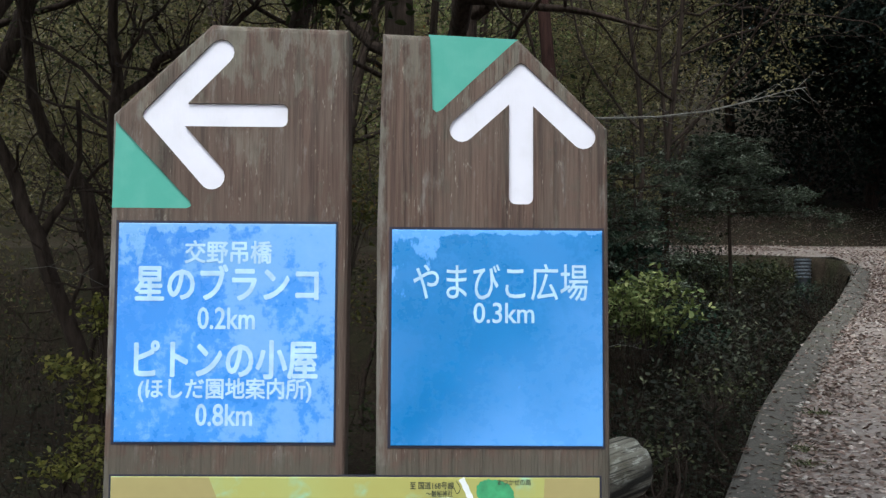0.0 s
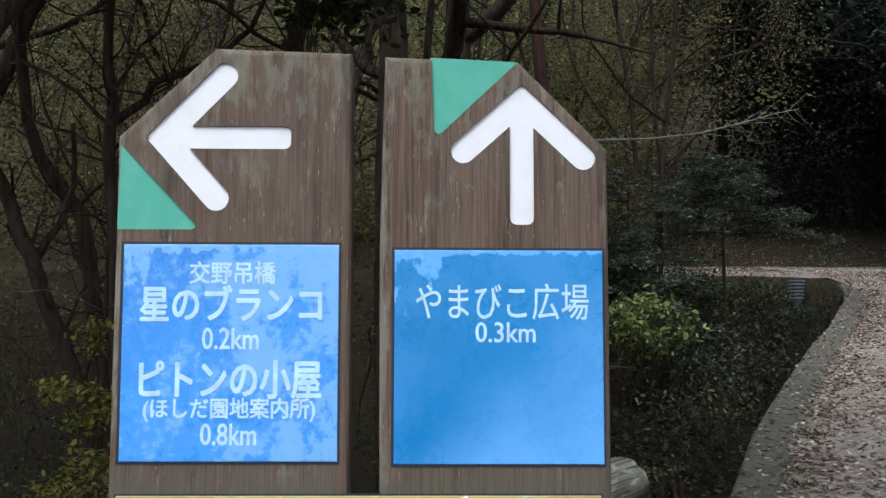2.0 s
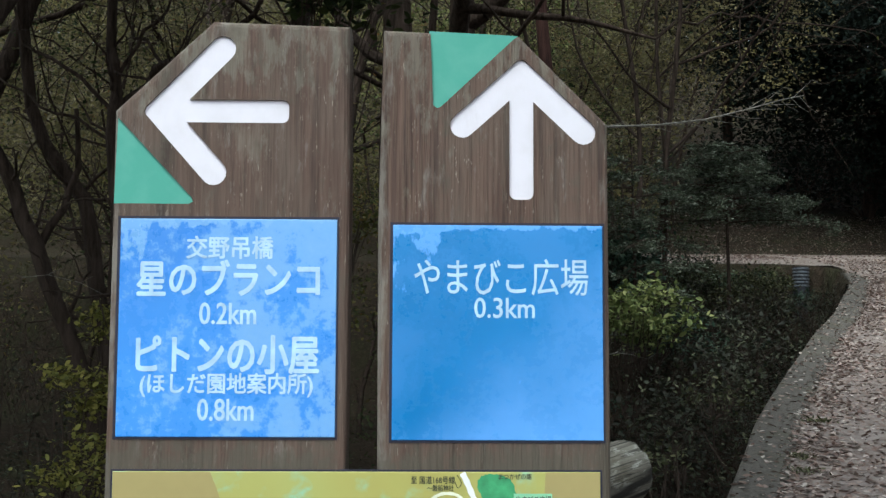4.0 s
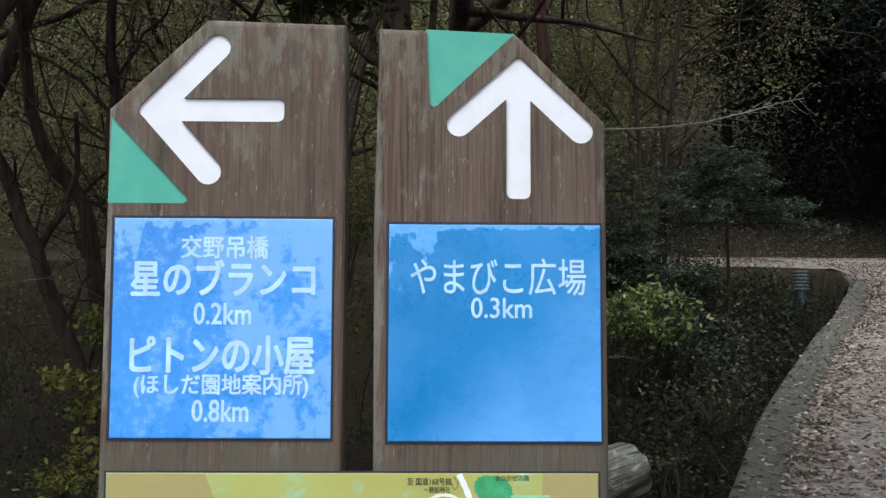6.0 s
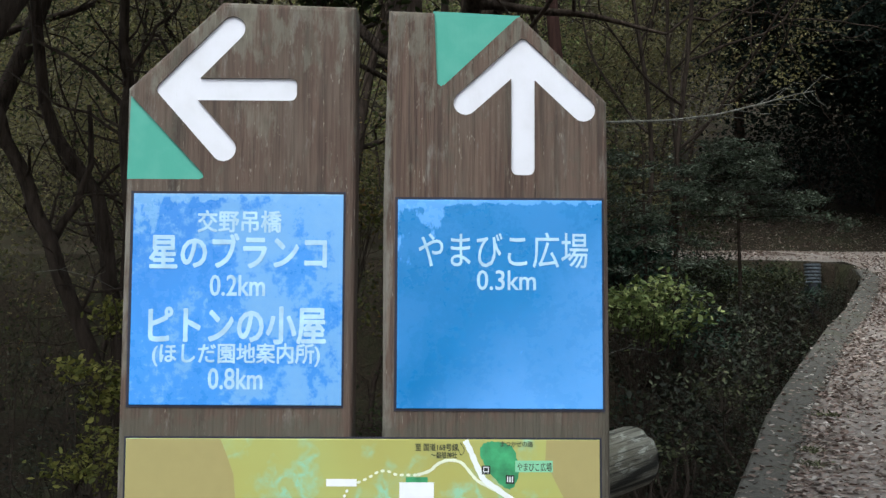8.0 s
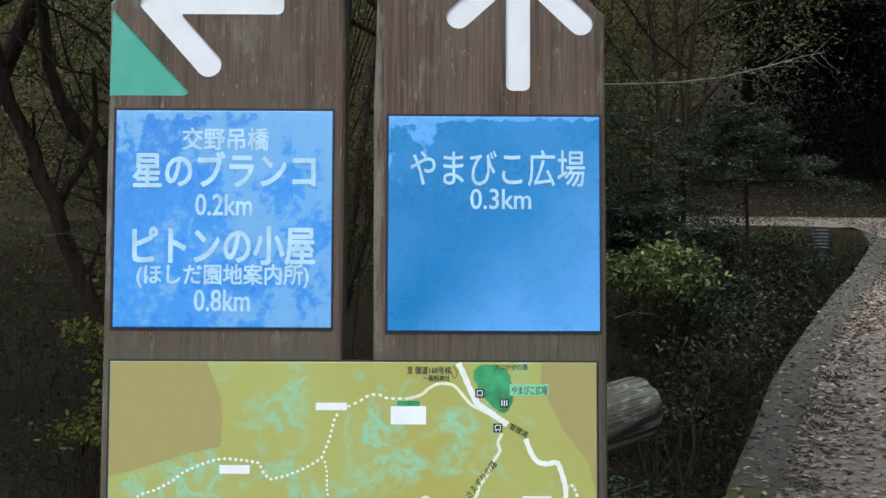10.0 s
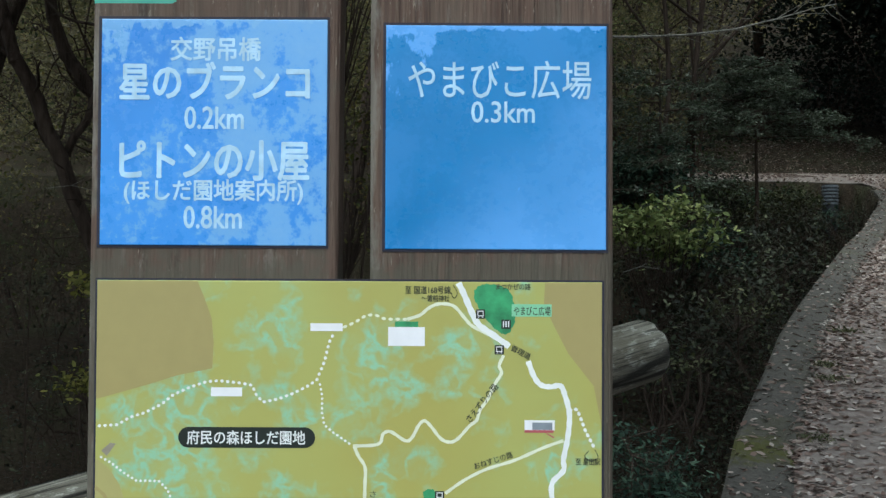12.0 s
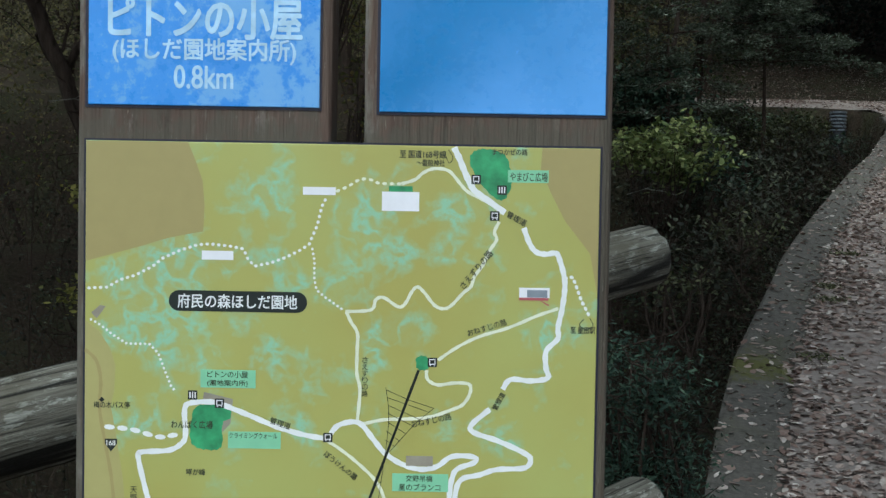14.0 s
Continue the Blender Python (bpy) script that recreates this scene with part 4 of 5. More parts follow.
# ---- trees and undergrowth ----
def grow(rng, start, direction, length, radius, level, segs, tips, twigs=(5, 5, 4), droop=0.0, wander=0.22, low=0.35):
    p, d = np.array(start, float), np.array(direction, float)
    d /= np.linalg.norm(d)
    n = max(3, int(4 + length * (1.2 if level == 0 else 2.5)))
    step, pts = length / n, []
    for i in range(n):
        d = d + rng.normal(size=3) * wander * (0.35 if level == 0 else 1.0) + np.array([0, 0, (0.05 if level == 0 else 0.02) - droop])
        d /= np.linalg.norm(d)
        q = p + d * step
        ra, rb = radius * (1 - 0.75 * i / n), radius * (1 - 0.75 * (i + 1) / n)
        segs.append((*p, *q, ra, rb))
        pts.append((q, d.copy(), rb, (i + 1) / n))
        p = q
    if level >= len(twigs):
        tips.extend(x[0] for x in pts[len(pts) // 3:])
        return
    if level == len(twigs) - 1:
        tips.append(p)
    for k in range(twigs[level]):
        lo = low if level == 0 else 0.2
        at = lo + (1 - lo) * (k + rng.uniform(0.2, 0.8)) / twigs[level]
        q, dd, rb, s = pts[min(len(pts) - 1, int(at * len(pts)))]
        side = rng.normal(size=3)
        side -= dd * side.dot(dd)
        side /= np.linalg.norm(side)
        out = dd * rng.uniform(0.3, 0.8) + side
        grow(rng, q, out, length * rng.uniform(0.32, 0.55), rb * 0.6, level + 1, segs, tips, twigs, droop * 1.2, wander, low)


def tree(seed, x, y, height, radius, lean=(0, 0), twigs=(9, 5, 4), leaf=LEAF_MID, leaves=5, size=0.07, spread=0.22, bark=BARK, label="", wander=0.2, name="tree", sides=6, sink=0.2, low=0.35, canopy=0):
    rng = np.random.default_rng(seed)
    z = float(land(x, y))
    root = thing(name, label or "slender woodland tree with dark bark and thin foliage", "tree", "woodland trees")
    root.location = (x, y, z)
    segs, tips = [], []
    grow(rng, (0, 0, -sink), (lean[0], lean[1], 1), height, radius, 0, segs, tips, twigs, 0.0, wander, low)
    v, f = tubes(segs, sides)
    part("trunk", mesh_np("trunk", v, f, True), bark, root)
    if leaves:
        t = np.repeat(np.array(tips), leaves, axis=0)
        c = t + rng.normal(size=t.shape) * spread
        v, f = leaves_np(c, size, 0.4, 0.5, rng)
        part("crown", mesh_np("crown", v, f), leaf, root)
    if canopy:
        top = np.array(segs[0][:3]) * 0 + np.array([lean[0] * height, lean[1] * height, height * 0.88])
        clumps = top + rng.normal(size=(60, 3)) * np.array([1.35, 1.35, 0.75])
        c = np.repeat(clumps, canopy // 60, axis=0)
        c = c + rng.normal(size=c.shape) * 0.42
        c = c[c[:, 2] > 0.72 * height]
        v, f = leaves_np(c, 0.2, 0.5, 0.6, rng)
        part("upper_crown", mesh_np("upper_crown", v, f), leaf, root)
    return root


def bush(seed, x, y, width, height, leaf, size, count, label, z=None, stems=14, lift=0.15):
    rng = np.random.default_rng(seed)
    z0 = float(land(x, y)) if z is None else z
    root = thing("bush", label, "bush", "gully bushes")
    root.location = (x, y, z0)
    segs, tips = [], []
    for _ in range(stems):
        d = (rng.normal() * width / height * 0.75, rng.normal() * width / height * 0.75, 1)
        grow(rng, (rng.normal() * 0.06, rng.normal() * 0.06, -0.1), d, height * rng.uniform(0.6, 1.05), 0.012, 1, segs, tips, (0, 4, 3), 0.03, 0.25)
    v, f = tubes(segs, 4)
    part("branchwork", mesh_np("branchwork", v, f), BARK, root)
    tips = np.array(tips)
    tips = tips[tips[:, 2] > height * lift]
    pick = tips[rng.integers(0, len(tips), count)]
    c = pick + rng.normal(size=pick.shape) * size * 1.3
    v, f = leaves_np(c, size, 0.55, 0.55, rng)
    part("foliage", mesh_np("foliage", v, f), leaf, root)


def build_woods():
    # tall trees whose crowns close the wood above the gully and the road
    k = 0
    for x, y, h, r, leaf in (
        (-4.4, 8.6, 11, 0.11, LEAF_MID), (-4.9, 10.6, 12, 0.13, LEAF_AUTUMN), (-6.5, 13.5, 12, 0.14, LEAF_MID), (-1.6, 16.5, 13, 0.12, LEAF_AUTUMN), (2.85, 15.0, 12, 0.05, LEAF_AUTUMN),
        (3.0, 15.6, 11, 0.06, LEAF_MID), (-3.8, 17.5, 12, 0.13, LEAF_AUTUMN), (0.8, 19.0, 12, 0.1, LEAF_AUTUMN), (-8.5, 18.0, 13, 0.14, LEAF_MID),
        (3.65, 16.2, 10, 0.05, LEAF_AUTUMN), (-5.5, 21.5, 12, 0.12, LEAF_AUTUMN), (-1.9, 22.6, 12, 0.12, LEAF_MID), (2.2, 23.8, 12, 0.11, LEAF_AUTUMN),
    ):
        k += 1
        tree(100 + k, x, y, h, r, (RNG.normal() * 0.05, RNG.normal() * 0.04), (9, 4, 3), leaf, 1 if x > 2.5 else 2 if y < 14 else 3, 0.06, 0.22, canopy=300 if x > 2.5 else 900 if y < 12 else 0, label="tall slender woodland tree with dark bark and thin autumn foliage")
    tree(140, 1.79, 12.4, 12, 0.125, (0, 0), (8, 5, 4), LEAF_AUTUMN, 4, 0.06, 0.28, BARK_RED, "tall tree with reddish brown bark", wander=0.07, low=0.62)
    tree(141, -0.06, 12.0, 13, 0.29, (0, 0), (9, 4, 3), LEAF_MID, 3, 0.06, 0.24, label="thick tall woodland tree with dark bark", wander=0.08, canopy=2400)
    tree(142, 0.64, 12.3, 12, 0.26, (0, 0), (8, 4, 3), LEAF_AUTUMN, 3, 0.06, 0.24, label="tall woodland tree with several dark stems", wander=0.09)
    tree(143, 0.40, 12.9, 11, 0.09, (-0.03, 0), (8, 4, 3), LEAF_AUTUMN, 3, 0.06, 0.24, label="tall woodland tree with dark bark", wander=0.12)
    # added trees outside the view, placed so their crowns shade road and gully
    for n, (x, y, h) in enumerate(((-3.4, 4.2, 9), (4.9, -1.8, 9.5), (-5.2, 5.6, 10), (4.7, 0.6, 10), (6.2, 8.2, 10), (7.4, 11.4, 10), (-0.9, 6.6, 9.5), (-4.6, 1.2, 9.5), (-6.0, 8.2, 10), (-4.6, 4.6, 9.5))):
        tree(160 + n, x, y, h, 0.13, ((-0.42 if y < 0 else -0.3 if y < 2 else -0.12, 0.0) if x > 0 else ((0.18 if y < 5 else 0.1), 0.05)), (6, 4, 3), LEAF_MID, 0, 0.09, 0.3, canopy=4800 if y < 4 or x < -3 else 3000 if y < 7 else 1200, low=0.72, label="unseen tree with a dense crown added to shade the road and gully")
    # young trees between them
    rng = np.random.default_rng(77)
    n = 0
    while n < 34:
        x, y = rng.uniform(-11, 5.5), rng.uniform(8.0, 23.0)
        g = float(gully_depth(np.array(x), np.array(y)))
        if g < 1.6 or (y < 17 and x > 0.9) or (y < 10.5 and x > -3.4):
            continue
        n += 1
        tree(300 + n, x, y, rng.uniform(3.2, 7.5), rng.uniform(0.02, 0.05), (rng.normal() * 0.14, rng.normal() * 0.1), (8, 3, 3), LEAF_AUTUMN if rng.uniform() < 0.7 else LEAF_MID,
             3 if y < 13 else 8, 0.055, 0.16, label="young woodland tree with sparse yellow-green leaves", wander=0.34, sides=5, low=0.25)
    for n, (x, y, h) in enumerate(((1.3, 19.6, 7), (2.2, 20.6, 8), (3.0, 19.4, 6.5), (3.7, 21.2, 8), (4.1, 22.8, 8), (2.6, 22.4, 8), (5.3, 23.9, 9), (4.7, 24.6, 9.5), (-4.4, 18.4, 8), (-6.4, 19.6, 8.5), (-2.9, 19.2, 8), (-7.6, 17.0, 7.5), (-5.4, 14.6, 7), (-3.7, 13.2, 7))):
        tree(400 + n, x, y, h, 0.045, (rng.normal() * 0.06, 0), (10, 4, 3), LEAF_OLIVE if n > 1 else LEAF_YELLOW, 14 if n > 1 else 7, 0.08, 0.18, label="young woodland tree with pale olive leaves", wander=0.3, sides=5, low=0.42 if x > 4.5 else 0.2)
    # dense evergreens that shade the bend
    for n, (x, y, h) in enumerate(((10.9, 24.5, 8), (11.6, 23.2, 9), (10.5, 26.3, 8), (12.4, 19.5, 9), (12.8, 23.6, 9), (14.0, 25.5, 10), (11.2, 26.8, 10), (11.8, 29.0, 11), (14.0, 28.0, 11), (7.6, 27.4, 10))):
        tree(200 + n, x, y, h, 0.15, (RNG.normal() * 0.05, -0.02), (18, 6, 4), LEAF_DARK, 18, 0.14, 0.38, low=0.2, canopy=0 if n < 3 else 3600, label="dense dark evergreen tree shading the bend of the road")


def evergreen(seed, x, y, height, reach, tiers, count, size, label, low=0.5):
    """A small broad evergreen with level sprays of fine leaves."""
    rng = np.random.default_rng(seed)
    root = thing("evergreen_tree", label, "tree", "woodland trees")
    root.location = (x, y, float(land(x, y)))
    segs, tips = [(0, 0, -0.1, 0.03, 0, height * 0.55, 0.045, 0.03), (0.03, 0, height * 0.55, 0.0, 0, height, 0.03, 0.008)], []
    for k in range(tiers):
        z = height * (low + (0.98 - low) * k / tiers)
        a = k * 2.4 + rng.normal() * 0.3
        r = reach * (1.05 - 0.55 * k / tiers) * rng.uniform(0.7, 1.1)
        p, d = np.array([0.01, 0, z]), np.array([math.cos(a), math.sin(a), 0.12])
        for i in range(7):
            q = p + d * r / 7
            segs.append((*p, *q, 0.014 * (1 - i / 8), 0.014 * (1 - (i + 1) / 8)))
            for side in (-1, 1):
                w = np.array([-d[1], d[0], 0.0]) * side + d * 0.7
                L = r * 0.36 * (1 - i / 9) * rng.uniform(0.6, 1.2)
                e = q + w * L + np.array([0, 0, rng.normal() * 0.05 - 0.03])
                segs.append((*q, *e, 0.005, 0.002))
                if rng.uniform() < 0.55:
                    tips += [q + (e - q) * t for t in (0.3, 0.5, 0.7, 0.85, 1.0)]
            d = d + np.array([rng.normal() * 0.12, rng.normal() * 0.12, -0.05])
            p = q
    part("trunk", mesh_np("trunk", *tubes(segs, 5)), BARK, root)
    tips = np.array(tips)
    c = tips[rng.integers(0, len(tips), count)] + rng.normal(size=(count, 3)) * np.array([0.06, 0.06, 0.03])
    part("crown", mesh_np("crown", *leaves_np(c, size, 0.72, 0.4, rng)), LEAF_SPRAY, root)


def limbed_tree(seed, x, y, limbs, bark, label, shoots=3, leaf=None):
    """A tree whose main limbs follow given bends (x, z); each limb is (radius at its foot, at its end, bends)."""
    rng = np.random.default_rng(seed)
    z0 = float(land(x, y))
    root = thing("tree", label, "tree", "woodland trees")
    root.location = (x, y, z0)
    tips = []
    for k, (ra, rb, bends) in enumerate(limbs):
        p = [np.array([bx - x, 0.06 * rng.normal() * (j > 0) + (0.12 * k * j / len(bends)), bz - z0]) for j, (bx, bz) in enumerate(bends)]
        segs, n = [], len(p) - 1
        for j in range(n):
            mid = (p[j] + p[j + 1]) / 2 + rng.normal(size=3) * 0.018
            rad = [ra + (rb - ra) * (j + h) / n for h in (0, 0.5, 1)]
            lap = (p[j + 1] - p[j]) / np.linalg.norm(p[j + 1] - p[j]) * rad[1] * 0.6
            segs += [(*(p[j] - lap), *(mid + lap), rad[0], rad[1]), (*(mid - lap), *(p[j + 1] + lap), rad[1], rad[2])]
            if j:
                for _ in range(shoots):
                    grow(rng, p[j] + (p[j + 1] - p[j]) * rng.uniform(), rng.normal(size=3) + np.array([0, 0, 0.5]), rng.uniform(0.3, 0.9), rad[1] * 0.3, 1, segs, tips, (0, 2), 0.0, 0.3)
        part("limb" if k else "trunk", mesh_np("limb", *tubes(segs, 7), True), bark, root)
    if leaf:
        c = np.repeat(np.array(tips), 3, axis=0)
        c = c + rng.normal(size=c.shape) * 0.1
        part("foliage", mesh_np("foliage", *leaves_np(c, 0.06, 0.4, 0.5, rng)), leaf, root)


def build_leaning_trees():
    limbed_tree(501, -1.95, 7.5, (
        (0.062, 0.030, ((-1.95, -1.6), (-2.0, 1.0), (-2.07, 2.35), (-2.15, 3.09), (-2.14, 3.42), (-2.19, 3.75), (-2.18, 4.34), (-2.1, 5.6))),
        (0.017, 0.008, ((-2.15, 3.28), (-2.4, 3.54), (-2.63, 3.69), (-2.86, 3.81), (-2.93, 4.08), (-2.98, 4.6))),
        (0.013, 0.006, ((-2.14, 3.05), (-2.43, 3.25), (-2.68, 3.31), (-2.93, 3.48), (-3.2, 3.6))),
        (0.036, 0.018, ((-2.14, 3.30), (-1.95, 3.52), (-1.75, 3.65), (-1.57, 3.78), (-1.35, 3.93), (-1.19, 4.1), (-1.0, 4.5))),
        (0.016, 0.008, ((-2.17, 3.45), (-2.0, 3.8), (-1.9, 3.99), (-1.84, 4.13), (-1.75, 4.6))),
        (0.014, 0.008, ((-1.81, 3.64), (-1.96, 3.86), (-2.11, 3.96), (-2.2, 4.2)))), BARK, "dark forked tree with crooked spreading limbs", 3)
    limbed_tree(502, -2.6, 9.0, (
        (0.08, 0.05, ((-2.6, -1.6), (-2.66, 1.16), (-2.9, 1.82), (-3.13, 2.45), (-3.32, 2.87), (-3.5, 3.25), (-3.8, 4.2), (-4.0, 5.5))),
        (0.04, 0.02, ((-3.12, 2.43), (-2.95, 2.75), (-2.85, 3.1), (-2.86, 3.6)))), BARK, "leaning tree with grey-brown bark", 2)
    limbed_tree(503, -2.5, 9.6, (
        (0.085, 0.05, ((-2.5, -1.6), (-2.62, 1.2), (-2.78, 2.15), (-2.92, 2.9), (-3.3, 3.42), (-3.42, 3.75), (-3.6, 5.4))),
        (0.02, 0.008, ((-2.95, 2.95), (-2.7, 3.2), (-2.6, 3.5)))), BARK, "leaning tree with grey-brown bark", 2)


def build_snag():
    """A dead young tree whose long bare bough reaches towards the road."""
    rng = np.random.default_rng(4)
    root = thing("dead_tree", "dead young tree with a long pale bare bough", "tree", "woodland trees")
    z0 = float(land(1.44, 9.9))
    root.location = (1.44, 9.9, z0)
    h = 3.66 - z0
    segs = [(0, 0, -0.2, 0.02, 0, h * 0.5, 0.035, 0.03), (0.02, 0, h * 0.5, 0.0, 0, h, 0.03, 0.02)]
    part("trunk", mesh_np("trunk", *tubes(segs, 6)), BARK, root)
    segs, p = [], np.array([0.0, 0, h])
    way = np.array([(0.4, 0.0, 0.0), (0.45, 0.0, 0.02), (0.45, 0.03, 0.06), (0.4, 0.0, 0.10), (0.35, 0.0, 0.10), (0.2, 0.0, 0.04)])
    for i, d in enumerate(way):
        q = p + d
        segs.append((*p, *q, 0.014 - 0.0018 * i, 0.0122 - 0.0018 * i))
        for _ in range(3):
            e = p + d * rng.uniform(0.2, 1) + 0
            f = e + np.array([rng.uniform(0.05, 0.3), rng.normal() * 0.1, rng.normal() * 0.07 + 0.02])
            segs.append((*e, *f, 0.003, 0.0015))
            segs.append((*f, *(f + np.array([0.1, 0.02, rng.normal() * 0.035])), 0.003, 0.001))
        p = q
    part("bough", mesh_np("bough", *tubes(segs, 5)), BARK_PALE, root, "pale bare bough with fine twigs")


def clump_bush(seed, x, y, centre, radii, clumps, leaf, size, count, label, spread=0.10, aspect=0.6):
    """A bush whose stems fan out from the root to separate clumps of leaves round a centre."""
    rng = np.random.default_rng(seed)
    z0 = float(land(x, y))
    root = thing("bush", label, "bush", "gully bushes")
    root.location = (x, y, z0)
    mid = np.array([centre[0] - x, centre[1] - y, centre[2] - z0])
    u = rng.normal(size=(clumps, 3))
    u *= (rng.uniform(0.2, 1, (clumps, 1)) ** 0.5) / np.linalg.norm(u, axis=1, keepdims=True)
    heads = mid + u * np.array(radii)
    segs = []
    forks = heads[:max(3, clumps // 8)] * np.array([0.55, 0.55, 0.62]) + rng.normal(size=(max(3, clumps // 8), 3)) * 0.05
    for fk in forks:
        p = np.array([rng.normal() * 0.05, rng.normal() * 0.05, -0.1])
        knee = (p + fk) * 0.5 + rng.normal(size=3) * 0.07
        segs += [(*p, *knee, 0.011, 0.009), (*knee, *fk, 0.009, 0.007)]
    for hd in heads:
        fk = forks[np.argmin(np.linalg.norm(forks - hd, axis=1))]
        bend = (fk + hd) * 0.5 + rng.normal(size=3) * 0.05
        segs += [(*fk, *bend, 0.006, 0.005), (*bend, *hd, 0.005, 0.003)]
        for _ in range(4):
            segs.append((*hd, *(hd + rng.normal(size=3) * spread * 1.1), 0.003, 0.001))
    part("branchwork", mesh_np("branchwork", *tubes(segs, 4)), BARK, root)
    weight = rng.uniform(0.3, 1.0, clumps)
    pick = rng.choice(clumps, count, p=weight / weight.sum())
    c = heads[pick] + rng.normal(size=(count, 3)) * spread * np.array([1.2, 1.2, 0.7])
    part("foliage", mesh_np("foliage", *oval_leaves(c, size, 0.45, aspect, rng)), leaf, root)


def bare_shoot(x, y, points, label):
    """A thin dead shoot that rises from the ground and ends in a bare twig."""
    root = thing("dead_shoot", label, "branch")
    z0 = float(land(x, y))
    root.location = (x, y, z0)
    p, segs, r = Vector((0, 0, -0.1)), [], 0.007
    for q in points:
        q = Vector((q[0] - x, q[1] - y, q[2] - z0))
        segs.append((*p, *q, r, r * 0.75))
        if r < 0.005:
            segs.append((*q, *(q + Vector((0.09, 0.02, 0.05))), r * 0.5, 0.001))
        p, r = q, r * 0.72
    part("stem", mesh_np("stem", *tubes(segs[:2], 5)), BARK, root)
    part("twig", mesh_np("twig", *tubes(segs[2:], 5)), BARK_PALE, root, "pale bare twig")


def build_weeds():
    """Flat tufts of small leaves in the cracks of the road edge."""
    rng = np.random.default_rng(64)
    tufts = []
    for x, y in ((2.94, 7.58), (2.41, 6.26), (2.5, 6.6), (1.98, 5.1)):
        c = rng.normal(size=(130, 3)) * np.array([0.055, 0.10, 0.012])
        c[:, 2] = np.abs(c[:, 2]) + 0.018
        tufts.append(c + np.array([x, y, float(road_z(y))]))
    ob = part("weeds", mesh_np("weeds", *oval_leaves(np.concatenate(tufts), 0.026, 0.5, 0.5, rng)), LEAF_SPRIG)
    tagged(ob, "small green weeds growing along the road edge", "weeds", kind="stuff")


def build_bushes():
    bare_shoot(1.75, 10.6, ((1.78, 10.6, 1.0), (1.82, 10.6, 1.50), (2.0, 10.6, 1.56), (2.15, 10.58, 1.54), (2.3, 10.56, 1.50)), "thin pale dead shoot among the bushes")
    bare_shoot(-3.2, 8.3, ((-3.15, 8.3, 1.4), (-3.02, 8.25, 2.12), (-2.8, 8.2, 2.14), (-2.55, 8.2, 2.08), (-2.35, 8.2, 1.98)), "thin pale dead shoot among the trees")
    clump_bush(1, 2.6, 12.1, (2.52, 12.1, 2.02), (0.66, 0.45, 0.37), 46, LEAF_YELLOW, 0.074, 1700, "bush with bright yellow-green leaves", 0.095)
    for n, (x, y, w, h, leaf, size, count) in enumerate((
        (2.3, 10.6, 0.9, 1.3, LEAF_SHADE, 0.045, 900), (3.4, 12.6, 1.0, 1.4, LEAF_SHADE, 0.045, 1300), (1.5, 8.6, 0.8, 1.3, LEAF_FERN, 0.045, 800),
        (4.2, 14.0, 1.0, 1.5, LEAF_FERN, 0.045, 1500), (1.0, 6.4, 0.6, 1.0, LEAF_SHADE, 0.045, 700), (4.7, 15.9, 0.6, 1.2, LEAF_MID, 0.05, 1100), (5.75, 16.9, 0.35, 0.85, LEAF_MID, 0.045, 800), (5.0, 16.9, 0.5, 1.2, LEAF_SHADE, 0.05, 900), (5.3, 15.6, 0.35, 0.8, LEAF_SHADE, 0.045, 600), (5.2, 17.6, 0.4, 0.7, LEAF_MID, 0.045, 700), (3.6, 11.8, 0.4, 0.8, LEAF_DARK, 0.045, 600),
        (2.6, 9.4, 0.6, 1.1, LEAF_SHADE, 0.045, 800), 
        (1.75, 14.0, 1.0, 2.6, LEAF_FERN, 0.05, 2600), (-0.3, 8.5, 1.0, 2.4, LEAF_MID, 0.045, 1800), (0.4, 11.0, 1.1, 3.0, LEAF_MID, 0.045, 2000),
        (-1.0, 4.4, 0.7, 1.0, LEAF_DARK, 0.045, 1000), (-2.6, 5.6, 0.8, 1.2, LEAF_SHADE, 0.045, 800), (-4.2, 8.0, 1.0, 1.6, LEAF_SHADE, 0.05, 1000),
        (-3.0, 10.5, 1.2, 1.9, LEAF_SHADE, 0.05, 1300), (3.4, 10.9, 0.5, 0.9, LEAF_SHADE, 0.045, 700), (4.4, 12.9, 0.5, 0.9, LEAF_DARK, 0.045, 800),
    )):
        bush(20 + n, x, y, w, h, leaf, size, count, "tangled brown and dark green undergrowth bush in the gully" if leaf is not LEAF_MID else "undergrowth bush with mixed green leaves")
    fern, sprig = "low plant with dense deep green leaves at the gully edge", "thin sprig of dull olive leaves in the gully"
    clump_bush(90, 0.62, 2.35, (0.58, 2.2, 0.92), (0.15, 0.16, 0.15), 20, LEAF_FERN, 0.021, 1900, fern, 0.05, 0.36)
    clump_bush(91, 0.70, 2.45, (0.62, 2.25, 0.56), (0.19, 0.2, 0.22), 36, LEAF_FERN, 0.019, 7000, fern, 0.05, 0.36)
    clump_bush(89, -0.9, 7.2, (-0.42, 6.9, 4.10), (0.6, 0.4, 0.24), 22, LEAF_MID, 0.085, 620, "slender sapling with broad dark green leaves", 0.12)
    clump_bush(92, 2.6, 8.6, (2.55, 9.0, 1.22), (0.30, 0.3, 0.16), 14, LEAF_SPRIG, 0.045, 220, sprig, 0.07)
    clump_bush(93, 1.4, 5.9, (1.42, 5.9, 0.93), (0.22, 0.3, 0.12), 12, LEAF_SPRIG, 0.040, 150, sprig, 0.06)
    clump_bush(94, 1.2, 6.9, (1.10, 6.9, 0.92), (0.2, 0.3, 0.12), 10, LEAF_SPRIG, 0.045, 130, sprig, 0.06)
